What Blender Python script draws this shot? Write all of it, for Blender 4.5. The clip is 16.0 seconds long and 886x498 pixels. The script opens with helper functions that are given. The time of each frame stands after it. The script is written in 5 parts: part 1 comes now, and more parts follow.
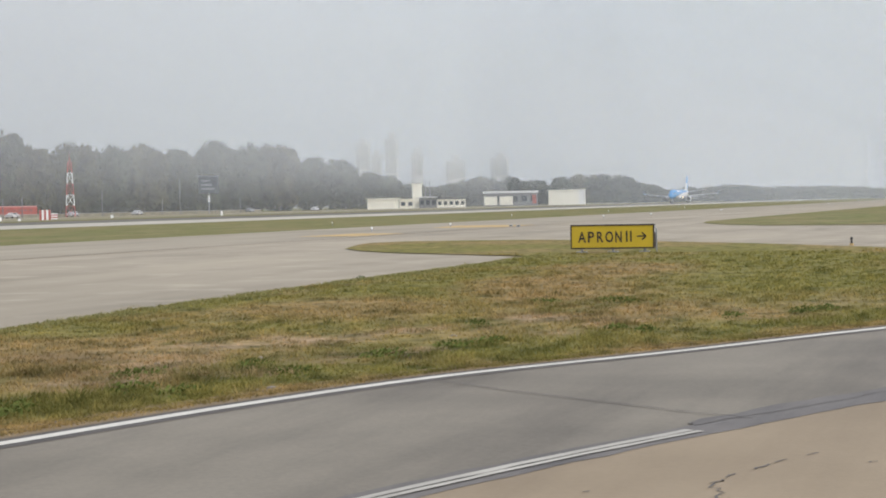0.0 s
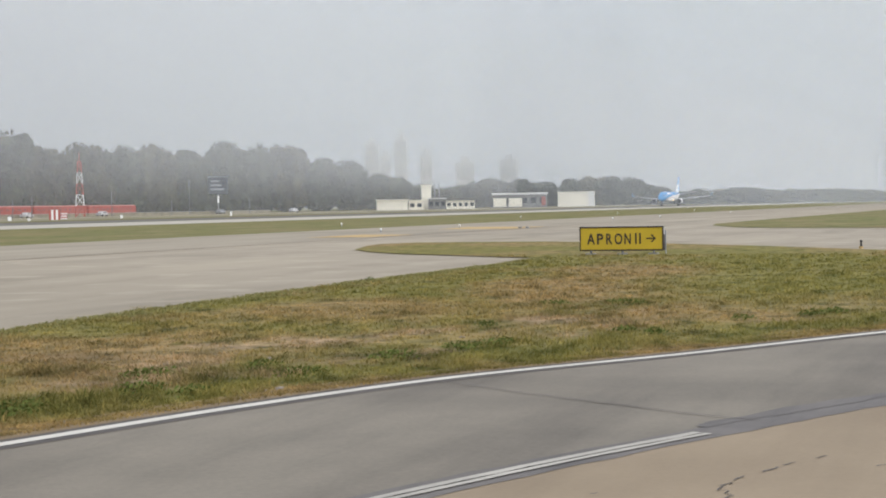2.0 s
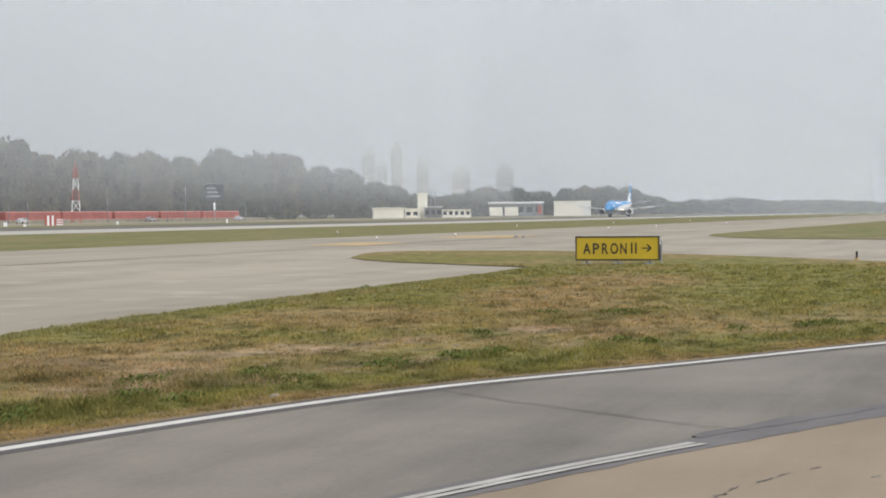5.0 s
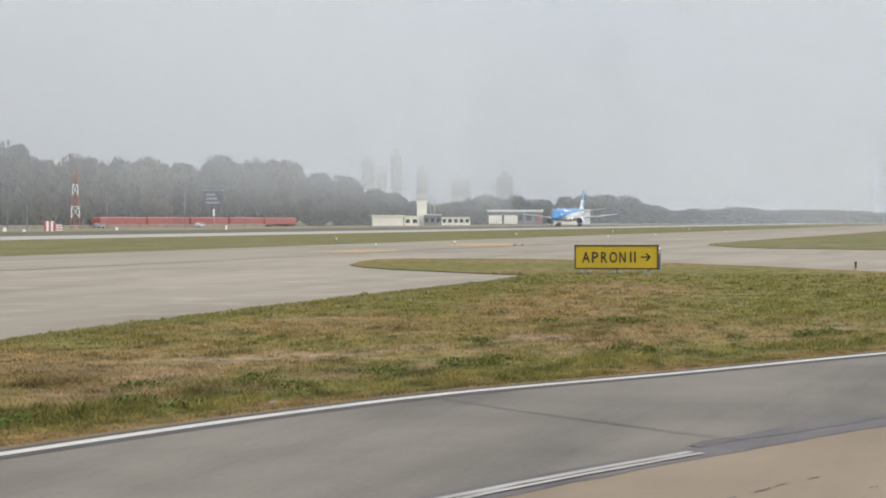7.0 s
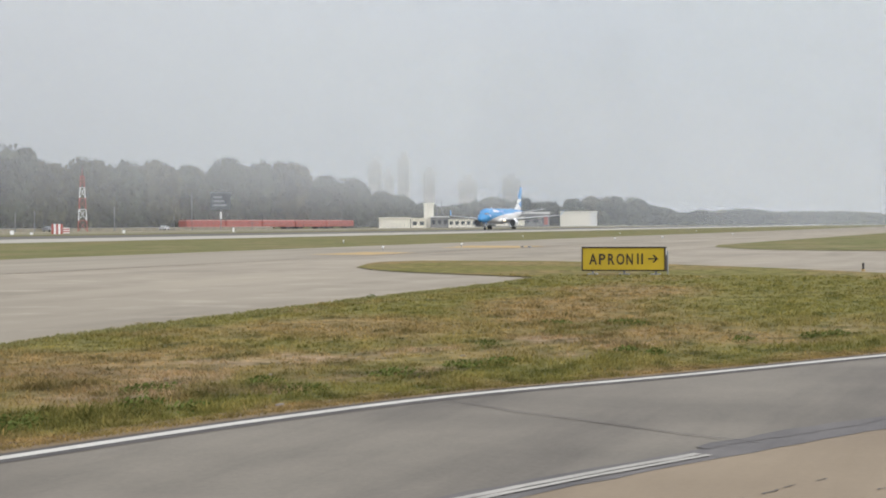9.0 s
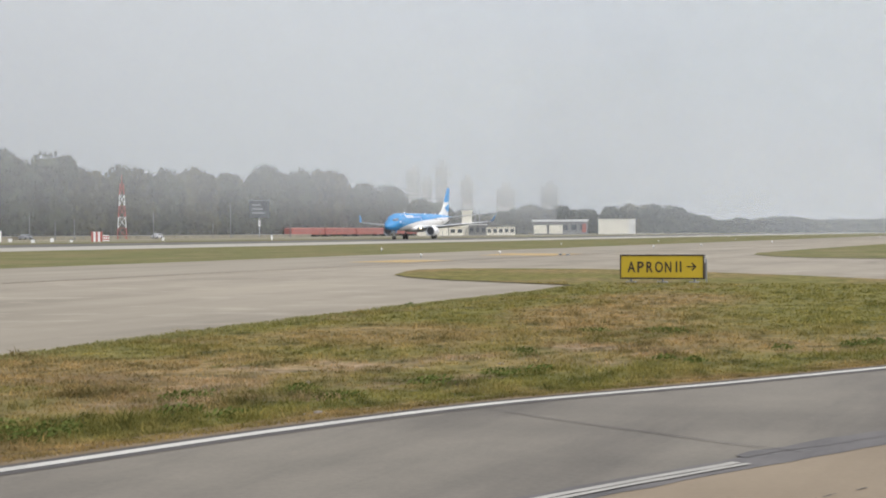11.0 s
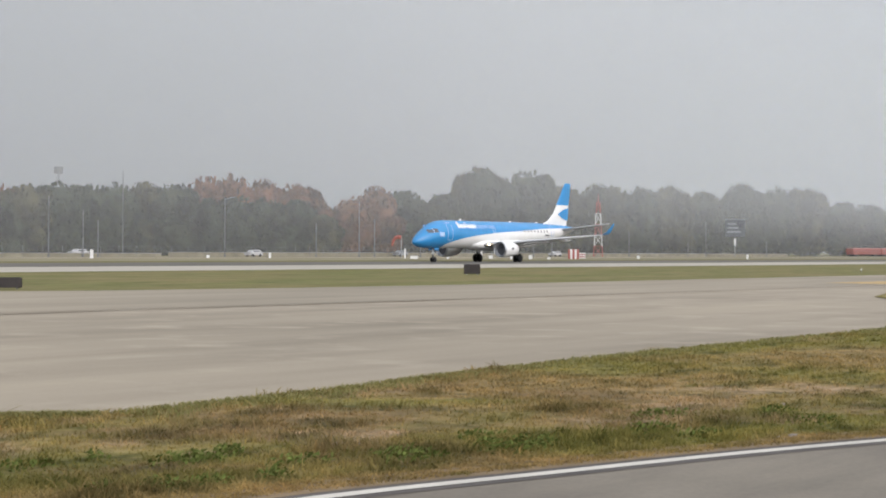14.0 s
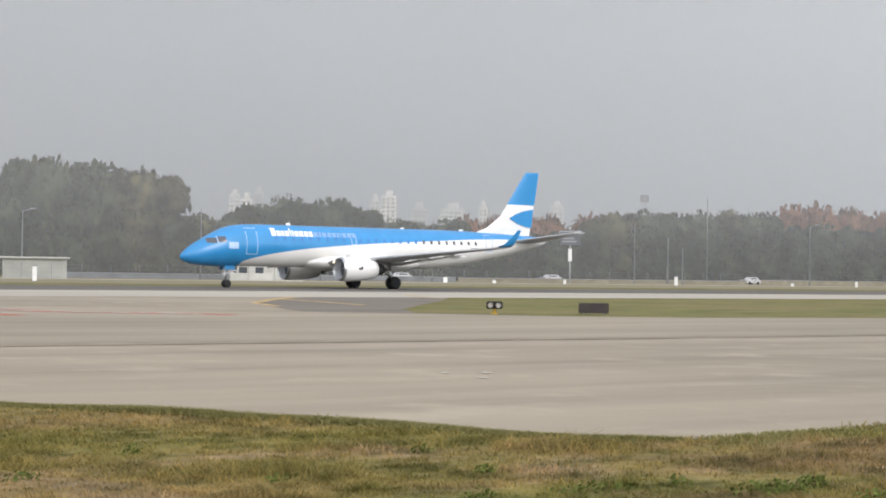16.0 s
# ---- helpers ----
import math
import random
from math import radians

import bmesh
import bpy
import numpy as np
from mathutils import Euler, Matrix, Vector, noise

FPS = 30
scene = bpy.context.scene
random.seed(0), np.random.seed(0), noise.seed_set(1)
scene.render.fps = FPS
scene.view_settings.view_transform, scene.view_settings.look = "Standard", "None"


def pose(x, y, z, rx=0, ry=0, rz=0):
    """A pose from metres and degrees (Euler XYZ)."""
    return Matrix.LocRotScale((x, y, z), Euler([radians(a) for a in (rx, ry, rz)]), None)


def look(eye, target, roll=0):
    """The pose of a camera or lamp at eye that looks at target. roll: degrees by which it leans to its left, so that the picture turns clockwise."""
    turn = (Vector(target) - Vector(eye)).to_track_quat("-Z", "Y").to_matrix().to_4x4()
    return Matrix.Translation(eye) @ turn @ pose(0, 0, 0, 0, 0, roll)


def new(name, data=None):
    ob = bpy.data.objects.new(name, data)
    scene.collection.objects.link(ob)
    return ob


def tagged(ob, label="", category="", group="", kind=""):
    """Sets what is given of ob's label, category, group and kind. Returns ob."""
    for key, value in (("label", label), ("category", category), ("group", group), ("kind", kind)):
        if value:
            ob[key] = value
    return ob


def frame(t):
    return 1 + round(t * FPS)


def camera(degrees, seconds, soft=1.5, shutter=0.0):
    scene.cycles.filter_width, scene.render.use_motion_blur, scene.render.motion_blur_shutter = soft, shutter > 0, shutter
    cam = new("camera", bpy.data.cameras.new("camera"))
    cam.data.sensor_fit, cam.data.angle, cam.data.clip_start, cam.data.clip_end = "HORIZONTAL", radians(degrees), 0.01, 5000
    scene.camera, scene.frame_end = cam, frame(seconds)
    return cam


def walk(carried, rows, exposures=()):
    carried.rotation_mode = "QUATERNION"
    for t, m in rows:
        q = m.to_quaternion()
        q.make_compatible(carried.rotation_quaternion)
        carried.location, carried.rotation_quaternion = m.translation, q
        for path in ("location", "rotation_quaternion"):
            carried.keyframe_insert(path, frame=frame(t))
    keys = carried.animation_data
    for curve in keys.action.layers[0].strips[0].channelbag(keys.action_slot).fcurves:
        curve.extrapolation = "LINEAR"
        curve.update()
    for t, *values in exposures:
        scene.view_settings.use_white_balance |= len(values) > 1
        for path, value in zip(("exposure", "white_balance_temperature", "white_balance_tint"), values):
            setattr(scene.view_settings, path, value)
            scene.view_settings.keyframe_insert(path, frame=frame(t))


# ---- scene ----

# World: the camera stands above the origin; +Y runs along the runway, away from the aircraft's
# take-off direction; the runway lies towards -X. Metres.
CAM = camera(28.38, 16.0, soft=1.9)
EYE = 1.4
ROWS = [  # seconds, yaw, pitch, lean
    (0.0, 18.30, -1.47, 1.14), (0.5, 18.16, -1.42, 1.10), (1.0, 18.52, -1.43, 1.21), (1.5, 18.61, -1.44, 1.02),
    (2.0, 18.60, -1.42, 0.92), (2.5, 18.44, -1.38, 0.80), (3.0, 18.47, -1.40, 0.78), (3.5, 18.40, -1.35, 0.84),
    (4.0, 18.46, -1.29, 0.75), (6.5, 18.41, -0.93, 0.26), (7.0, 18.45, -0.89, 0.19), (7.5, 18.52, -0.86, 0.26),
    (8.0, 18.56, -0.84, 0.20), (8.5, 18.62, -0.83, 0.26), (11.0, 19.92, -0.56, 0.29), (11.5, 21.54, -0.29, 0.09),
    (12.0, 23.44, -0.06, 0.08), (12.5, 25.73, 0.22, -0.32), (13.0, 28.36, 0.35, -0.35), (13.5, 31.55, 0.27, -0.61),
    (14.0, 35.36, 0.05, -0.28), (14.5, 38.68, -0.11, -0.33), (15.0, 43.02, -0.17, -0.35), (15.5, 48.78, 0.49, -0.80),
    (16.0, 54.28, 0.78, -0.80),
]
walk(CAM, [(t, pose(0, 0, EYE, 90 + p, r, y)) for t, y, p, r in ROWS],
     exposures=[(0.0, -0.27, 6340, 14.4), (8.5, -0.27, 6340, 14.4), (11.5, -0.28, 6400, 15.2),
                (12.0, -0.44, 6420, 15.6), (12.5, -0.38, 6430, 15.6), (13.5, -0.36, 6430, 15.6), (14.5, -0.36, 6430, 15.6), (16.0, -0.25, 6450, 15.6)])

# ---- light: morning mist under a thin overcast ----
world = bpy.data.worlds.new("world")
scene.world = world
world.use_nodes = True
wt = world.node_tree
wt.nodes.clear()
w_out = wt.nodes.new("ShaderNodeOutputWorld")
w_bg = wt.nodes.new("ShaderNodeBackground")
w_sky = wt.nodes.new("ShaderNodeTexSky")
w_sky.sky_type, w_sky.sun_disc = "NISHITA", False
w_sky.sun_elevation, w_sky.sun_rotation = radians(31), radians(93)
w_sky.dust_density, w_sky.air_density = 4.0, 1.2
w_co = wt.nodes.new("ShaderNodeTexCoord")
w_sep = wt.nodes.new("ShaderNodeSeparateXYZ")
w_ramp = wt.nodes.new("ShaderNodeValToRGB")
w_mix = wt.nodes.new("ShaderNodeMix")
w_mix.data_type = "RGBA"
w_mix.inputs["Factor"].default_value = 0.94

def w_math(op, a, b=None, c=None):
    n = wt.nodes.new("ShaderNodeMath")
    n.operation = op
    for k, v in enumerate((a, b, c)):
        if v is None:
            continue
        if isinstance(v, (int, float)):
            n.inputs[k].default_value = v
        else:
            wt.links.new(v, n.inputs[k])
    return n.outputs[0]


# overcast dome: brighter towards the zenith and round the veiled sun
SUN_DIR = Vector((0.86, -0.05, 0.52)).normalized()
SKY = [(0.0, 0.22, 0.21, 0.20), (0.485, 0.33, 0.32, 0.31), (0.50, 3.90, 4.32, 4.62), (0.53, 4.26, 4.72, 5.04), (0.565, 4.98, 5.46, 5.80), (0.62, 5.20, 5.62, 5.92),
       (0.75, 4.9, 5.15, 5.35), (1.0, 4.9, 5.1, 5.3)]
els = w_ramp.color_ramp.elements
els[0].position, els[1].position = SKY[0][0], SKY[-1][0]
els[0].color, els[1].color = (*SKY[0][1:], 1), (*SKY[-1][1:], 1)
for p, *c in SKY[1:-1]:
    els.new(p).color = (*c, 1)
wt.links.new(w_co.outputs["Generated"], w_sep.inputs[0])
wt.links.new(w_math("MULTIPLY_ADD", w_sep.outputs["Z"], 0.5, 0.5), w_ramp.inputs[0])
w_dot = wt.nodes.new("ShaderNodeVectorMath")
w_dot.operation = "DOT_PRODUCT"
w_dot.inputs[1].default_value = SUN_DIR
wt.links.new(w_co.outputs["Generated"], w_dot.inputs[0])
w_glow = w_math("POWER", w_math("MULTIPLY_ADD", w_dot.outputs["Value"], 0.5, 0.5), 1.5)
w_cloud = wt.nodes.new("ShaderNodeTexNoise")
w_cloud.inputs["Scale"].default_value, w_cloud.inputs["Detail"].default_value = 3.2, 3.0
wt.links.new(w_co.outputs["Generated"], w_cloud.inputs["Vector"])
w_gain = w_math("ADD", w_math("MULTIPLY_ADD", w_glow, 2.9, 0.48), w_math("MULTIPLY_ADD", w_cloud.outputs["Fac"], 0.12, -0.06))
wt.links.new(w_sky.outputs[0], w_mix.inputs["A"])
wt.links.new(w_ramp.outputs[0], w_mix.inputs["B"])
wt.links.new(w_mix.outputs["Result"], w_bg.inputs["Color"])
wt.links.new(w_math("MULTIPLY", w_gain, 0.128), w_bg.inputs["Strength"])
wt.links.new(w_bg.outputs[0], w_out.inputs[0])

sun = new("sun", bpy.data.lights.new("sun", "SUN"))
sun.data.energy, sun.data.angle, sun.data.color = 1.0, radians(22), (1.0, 0.92, 0.80)
sun.matrix_basis = look(SUN_DIR * 100, (0, 0, 0))


# ---- materials ----
def mat(name, rough=0.7, metal=0.0):
    m = bpy.data.materials.new(name)
    m.use_nodes = True
    b = m.node_tree.nodes["Principled BSDF"]
    b.inputs["Roughness"].default_value, b.inputs["Metallic"].default_value = rough, metal
    return m, m.node_tree, b


def ramp(nt, fac, stops):
    r = nt.nodes.new("ShaderNodeValToRGB")
    e = r.color_ramp.elements
    e[0].position, e[1].position = stops[0][0], stops[-1][0]
    e[0].color, e[1].color = (*stops[0][1], 1), (*stops[-1][1], 1)
    for p, c in stops[1:-1]:
        e.new(p).color = (*c, 1)
    nt.links.new(fac, r.inputs[0])
    return r.outputs[0]


def noise_of(nt, scale, detail=4.0, vec=None, rough=0.55, stretch=None):
    n = nt.nodes.new("ShaderNodeTexNoise")
    n.inputs["Scale"].default_value, n.inputs["Detail"].default_value, n.inputs["Roughness"].default_value = scale, detail, rough
    v = vec
    if v is None:
        v = nt.nodes.new("ShaderNodeNewGeometry").outputs["Position"]
    if stretch:
        k = nt.nodes.new("ShaderNodeVectorMath")
        k.operation = "MULTIPLY"
        k.inputs[1].default_value = stretch
        nt.links.new(v, k.inputs[0])
        v = k.outputs[0]
    nt.links.new(v, n.inputs["Vector"])
    return n.outputs["Fac"]


def mixc(nt, fac, a, b, mode="MIX"):
    m = nt.nodes.new("ShaderNodeMix")
    m.data_type, m.blend_type = "RGBA", mode
    for k, v in (("Factor", fac), ("A", a), ("B", b)):
        if isinstance(v, (int, float)):
            m.inputs[k].default_value = v
        elif isinstance(v, tuple):
            m.inputs[k].default_value = (*v, 1)
        else:
            nt.links.new(v, m.inputs[k])
    return m.outputs["Result"]


def bump(nt, b, height, strength=0.3, dist=0.02):
    n = nt.nodes.new("ShaderNodeBump")
    n.inputs["Strength"].default_value, n.inputs["Distance"].default_value = strength, dist
    nt.links.new(height, n.inputs["Height"])
    nt.links.new(n.outputs[0], b.inputs["Normal"])


def simple(name, col, rough=0.6, metal=0.0, vary=0.12, scale=3.0, glow=None):
    m, nt, b = mat(name, rough, metal)
    lo = tuple(max(0.0, c * (1 - vary)) for c in col)
    hi = tuple(min(1.0, c * (1 + vary)) for c in col)
    co = nt.nodes.new("ShaderNodeTexCoord").outputs["Object"]
    nt.links.new(ramp(nt, noise_of(nt, scale, 6, co), [(0.3, lo), (0.7, hi)]), b.inputs["Base Color"])
    if glow:
        b.inputs["Emission Color"].default_value = (*glow[0], 1)
        b.inputs["Emission Strength"].default_value = glow[1]
    return m


def paved(name, lo, hi, streak=0.5, patch=0.25, tint=None):
    """Concrete or asphalt: grain, streaks along the lane, broad patches."""
    m, nt, b = mat(name, 0.85)
    broad = noise_of(nt, patch, 3)
    run = noise_of(nt, 1.0, 5, None, 0.6, (streak, streak * 0.12, 1))
    grain = noise_of(nt, 30, 3)
    c = ramp(nt, broad, [(0.36, lo), (0.62, hi)])
    c = mixc(nt, 0.46, c, ramp(nt, run, [(0.36, lo), (0.52, hi), (0.66, tuple(min(1, v * 1.2) for v in hi))]))
    c = mixc(nt, 0.22, c, ramp(nt, grain, [(0.3, lo), (0.7, hi)]))
    if tint:
        c = mixc(nt, ramp(nt, noise_of(nt, 0.6, 5), [(0.54, (0, 0, 0)), (0.68, (0.5, 0.5, 0.5))]), c, tint)
    c = mixc(nt, 1.0, c, (1.04, 1.0, 0.885), "MULTIPLY")
    nt.links.new(c, b.inputs["Base Color"])
    bump(nt, b, grain, 0.25, 0.006)
    return m


EDGE = [(-6, 7.4), (0, 7.15), (4, 6.8), (7.5, 6.33), (9.1, 5.92), (11.3, 5.3), (13.4, 4.5), (15.7, 3.15), (18.9, 1.4), (24, -1.9), (32, -7.8), (45, -18)]


def n_math(nt, op, a, b=None, c=None, clamp=False):
    n = nt.nodes.new("ShaderNodeMath")
    n.operation, n.use_clamp = op, clamp
    for k, v in enumerate((a, b, c)):
        if v is None:
            continue
        if isinstance(v, (int, float)):
            n.inputs[k].default_value = v
        else:
            nt.links.new(v, n.inputs[k])
    return n.outputs[0]


def beyond_edge(nt):
    """Metres from the service road's edge towards the runway, frayed by noise."""
    sep = nt.nodes.new("ShaderNodeSeparateXYZ")
    nt.links.new(nt.nodes.new("ShaderNodeNewGeometry").outputs["Position"], sep.inputs[0])
    cv = nt.nodes.new("ShaderNodeFloatCurve")
    pts = cv.mapping.curves[0].points
    line = [((u + 6) / 51, (l + 20) / 40) for u, l in EDGE]
    pts[0].location, pts[1].location = line[0], line[-1]
    for p in line[1:-1]:
        pts.new(*p)
    cv.mapping.update()
    nt.links.new(n_math(nt, "MULTIPLY_ADD", sep.outputs["Y"], 1 / 51, 6 / 51, True), cv.inputs["Value"])
    edge = n_math(nt, "MULTIPLY_ADD", cv.outputs[0], 40, -20)
    d = n_math(nt, "SUBTRACT", n_math(nt, "MULTIPLY", sep.outputs["X"], -1), edge)
    return n_math(nt, "ADD", d, n_math(nt, "MULTIPLY_ADD", noise_of(nt, 0.9, 4), 3.2, -1.6))


# plan of the turf: along, towards the runway, half width, half depth
PATCHES = {
    "bare": [(16.3, 7.0, 0.6, 0.66), (17.9, 6.3, 0.35, 0.4), (12.6, 6.9, 0.4, 0.3), (9.9, 8.3, 0.3, 0.25), (15.8, 7.6, 0.34, 0.57), (13.3, 6.1, 0.28, 0.3), (15.6, 5.4, 0.24, 0.32), (14.0, 7.3, 0.41, 0.82), (19.9, 5.4, 0.27, 0.4), (9.5, 7.8, 0.2, 0.25), (8.8, 7.9, 0.23, 0.19), (10.2, 7.9, 0.29, 0.39)],
    "litter": [(12.9, 7.0, 0.95, 0.9), (14.2, 8.5, 0.64, 0.88), (14.8, 5.7, 0.62, 0.6), (19.9, 5.3, 0.6, 0.79), (10.8, 8.9, 1.08, 1.28), (7.8, 7.8, 0.71, 0.45), (9.3, 7.1, 0.57, 0.62), (9.4, 9.2, 0.64, 0.57)],
    "straw": [(21.9, 8.6, 1.45, 2.63), (27.0, 7.4, 1.18, 4.13), (34.9, 7.9, 1.38, 2.7), (20.6, 2.9, 0.8, 0.8), (14.9, 8.3, 0.5, 0.9), (12.0, 6.9, 0.6, 0.4), (11.0, 9.4, 0.93, 0.49)],
    "dark": [(15.6, 5.9, 0.43, 0.59), (10.8, 6.6, 0.29, 0.51), (11.5, 6.3, 0.21, 0.35), (13.7, 6.3, 0.14, 0.32), (23.1, 5.2, 0.73, 1.05), (21.7, 5.6, 0.4, 0.94), (18.6, 5.8, 0.19, 0.53), (18.1, 4.0, 0.36, 0.48), (15.9, 4.9, 0.4, 0.46), (17.7, 3.0, 0.26, 0.37), (21.0, 2.4, 0.38, 0.51), (18.6, 9.9, 0.27, 0.41), (7.8, 7.3, 0.28, 0.26), (8.3, 7.9, 0.11, 0.18), (7.0, 7.6, 0.23, 0.2), (9.3, 7.0, 0.3, 0.19), (10.5, 6.6, 0.36, 0.25)],
    "lush": [(33.5, 4.2, 2.18, 10.2), (17.9, 10.4, 0.93, 1.38), (23.5, 11.0, 0.92, 1.57), (12.4, 9.7, 1.27, 0.46)],
}


def patches(nt, kind, pos):
    """How far a point lies inside the turf patches of one kind, with frayed rims."""
    total = None
    for u, l, across, deep in PATCHES[kind]:
        mp = nt.nodes.new("ShaderNodeMapping")
        mp.vector_type = "TEXTURE"
        mp.inputs["Location"].default_value = (-l, u, 0)
        mp.inputs["Rotation"].default_value = (0, 0, math.atan2(l, u))
        mp.inputs["Scale"].default_value = (across * 1.25, deep * 1.25, 4.0)
        nt.links.new(pos, mp.inputs["Vector"])
        ln = nt.nodes.new("ShaderNodeVectorMath")
        ln.operation = "LENGTH"
        nt.links.new(mp.outputs[0], ln.inputs[0])
        one = n_math(nt, "MULTIPLY_ADD", ln.outputs["Value"], -1.7, 1.9, True)
        total = one if total is None else n_math(nt, "MAXIMUM", total, one)
    return total


def grass_colour(nt, fresh=False):
    """Turf in bands along the road: straw verge, rank weeds, bare straw, then green, with patches at two scales."""
    d = n_math(nt, "MULTIPLY", beyond_edge(nt), 1 / 12, None, True)
    big = noise_of(nt, 0.16, 3, None, 0.5, (1.5, 0.7, 1))
    mid = noise_of(nt, 0.8, 5, None, 0.6, (1.3, 0.7, 1))
    fine = noise_of(nt, 6.0, 5)
    green = ramp(nt, fine, [(0.3, (0.122, 0.124, 0.038)), (0.7, (0.212, 0.206, 0.076))])
    straw = ramp(nt, fine, [(0.3, (0.180, 0.136, 0.070)), (0.7, (0.310, 0.238, 0.130))])
    bare = ramp(nt, fine, [(0.3, (0.215, 0.165, 0.110)), (0.7, (0.360, 0.285, 0.200))])
    dark = ramp(nt, fine, [(0.3, (0.062, 0.070, 0.020)), (0.7, (0.118, 0.126, 0.038))])
    litter = ramp(nt, fine, [(0.3, (0.105, 0.080, 0.046)), (0.7, (0.205, 0.160, 0.100))])
    g1 = lambda a, b, c, e: [(a, (0, 0, 0)), (b, (1, 1, 1)), (c, (1, 1, 1)), (e, (0, 0, 0))]
    if fresh:
        young = ramp(nt, mid, [(0.3, (0.098, 0.112, 0.034)), (0.7, (0.200, 0.202, 0.080))])
        tuft = ramp(nt, noise_of(nt, 0.45, 5, None, 0.65, (1.6, 0.6, 1)), [(0.34, (0.70, 0.72, 0.68)), (0.52, (1, 1, 1)), (0.68, (1.18, 1.10, 1.05))])
        young = mixc(nt, 1.0, young, tuft, "MULTIPLY")
        return mixc(nt, ramp(nt, big, [(0.42, (0.08, 0.08, 0.08)), (0.62, (0.62, 0.62, 0.62))]), young, straw)
    c = mixc(nt, ramp(nt, big, [(0.45, (0.05, 0.05, 0.05)), (0.62, (0.85, 0.85, 0.85))]), green, straw)
    weeds = n_math(nt, "MULTIPLY", ramp(nt, d, g1(0.03, 0.09, 0.17, 0.24)), ramp(nt, mid, [(0.46, (0.05, 0.05, 0.05)), (0.62, (0.40, 0.40, 0.40))]))
    dry = n_math(nt, "MULTIPLY", ramp(nt, d, g1(0.16, 0.26, 0.38, 0.58)), ramp(nt, mid, [(0.34, (0.95, 0.95, 0.95)), (0.56, (0.25, 0.25, 0.25))]))
    c = mixc(nt, dry, c, mixc(nt, ramp(nt, mid, [(0.36, (1, 1, 1)), (0.46, (0, 0, 0))]), straw, bare))
    c = mixc(nt, weeds, c, dark)
    c = mixc(nt, ramp(nt, d, [(0.0, (0.85, 0.85, 0.85)), (0.06, (0, 0, 0))]), c, straw)
    spots = noise_of(nt, 2.2, 3, None, 0.5, (1.4, 0.8, 1))
    c = mixc(nt, ramp(nt, spots, [(0.57, (0, 0, 0)), (0.68, (0.62, 0.62, 0.62))]), c, dark)
    geo = nt.nodes.new("ShaderNodeNewGeometry").outputs["Position"]
    wob = nt.nodes.new("ShaderNodeTexNoise")
    wob.inputs["Scale"].default_value, wob.inputs["Detail"].default_value = 1.3, 4.0
    nt.links.new(geo, wob.inputs["Vector"])
    off = nt.nodes.new("ShaderNodeVectorMath")
    off.operation = "MULTIPLY_ADD"
    off.inputs[1].default_value, off.inputs[2].default_value = (1.3, 1.3, 0), (-0.65, -0.65, 0)
    nt.links.new(wob.outputs["Color"], off.inputs[0])
    pos = nt.nodes.new("ShaderNodeVectorMath")
    nt.links.new(geo, pos.inputs[0])
    nt.links.new(off.outputs[0], pos.inputs[1])
    broken = ramp(nt, noise_of(nt, 3.0, 4), [(0.36, (0.25, 0.25, 0.25)), (0.56, (1, 1, 1))])
    for kind, tone, most in (("lush", green, 0.85), ("straw", straw, 0.8), ("litter", litter, 0.75), ("bare", bare, 0.95), ("dark", dark, 0.66)):
        cover = n_math(nt, "MULTIPLY", patches(nt, kind, pos.outputs[0]), most)
        if kind in ("bare", "dark", "litter"):
            cover = n_math(nt, "MULTIPLY", cover, broken)
        c = mixc(nt, cover, c, tone)
    clump = noise_of(nt, 1.7, 4, None, 0.6, (1.3, 0.8, 1))
    c = mixc(nt, 1.0, c, ramp(nt, clump, [(0.34, (0.50, 0.54, 0.50)), (0.48, (0.98, 0.98, 0.98)), (0.68, (1.34, 1.26, 1.24))]), "MULTIPLY")
    return mixc(nt, 1.0, c, (1.06, 1.0, 0.88), "MULTIPLY")


def grass_mat(name, blades=False, uneven=True, fresh=False):
    m, nt, b = mat(name, 0.9)
    c = grass_colour(nt, fresh)
    if blades:
        r = nt.nodes.new("ShaderNodeNewGeometry").outputs["Random Per Island"]
        c = mixc(nt, 0.8, c, ramp(nt, r, [(0.0, (1.12, 1.16, 1.06)), (0.6, (1.42, 1.42, 1.3)), (0.94, (1.65, 1.55, 1.4)), (1.0, (2.2, 2.0, 1.7))]), "MULTIPLY")
    nt.links.new(c, b.inputs["Base Color"])
    b.inputs["Specular IOR Level"].default_value = 0.1
    if blades:
        tl, mx = nt.nodes.new("ShaderNodeBsdfTranslucent"), nt.nodes.new("ShaderNodeMixShader")
        nt.links.new(c, tl.inputs["Color"])
        mx.inputs["Fac"].default_value = 0.45
        nt.links.new(b.outputs[0], mx.inputs[1])
        nt.links.new(tl.outputs[0], mx.inputs[2])
        nt.links.new(mx.outputs[0], nt.nodes["Material Output"].inputs["Surface"])
    elif uneven:
        bump(nt, b, noise_of(nt, 14, 5), 0.8, 0.05)
    return m


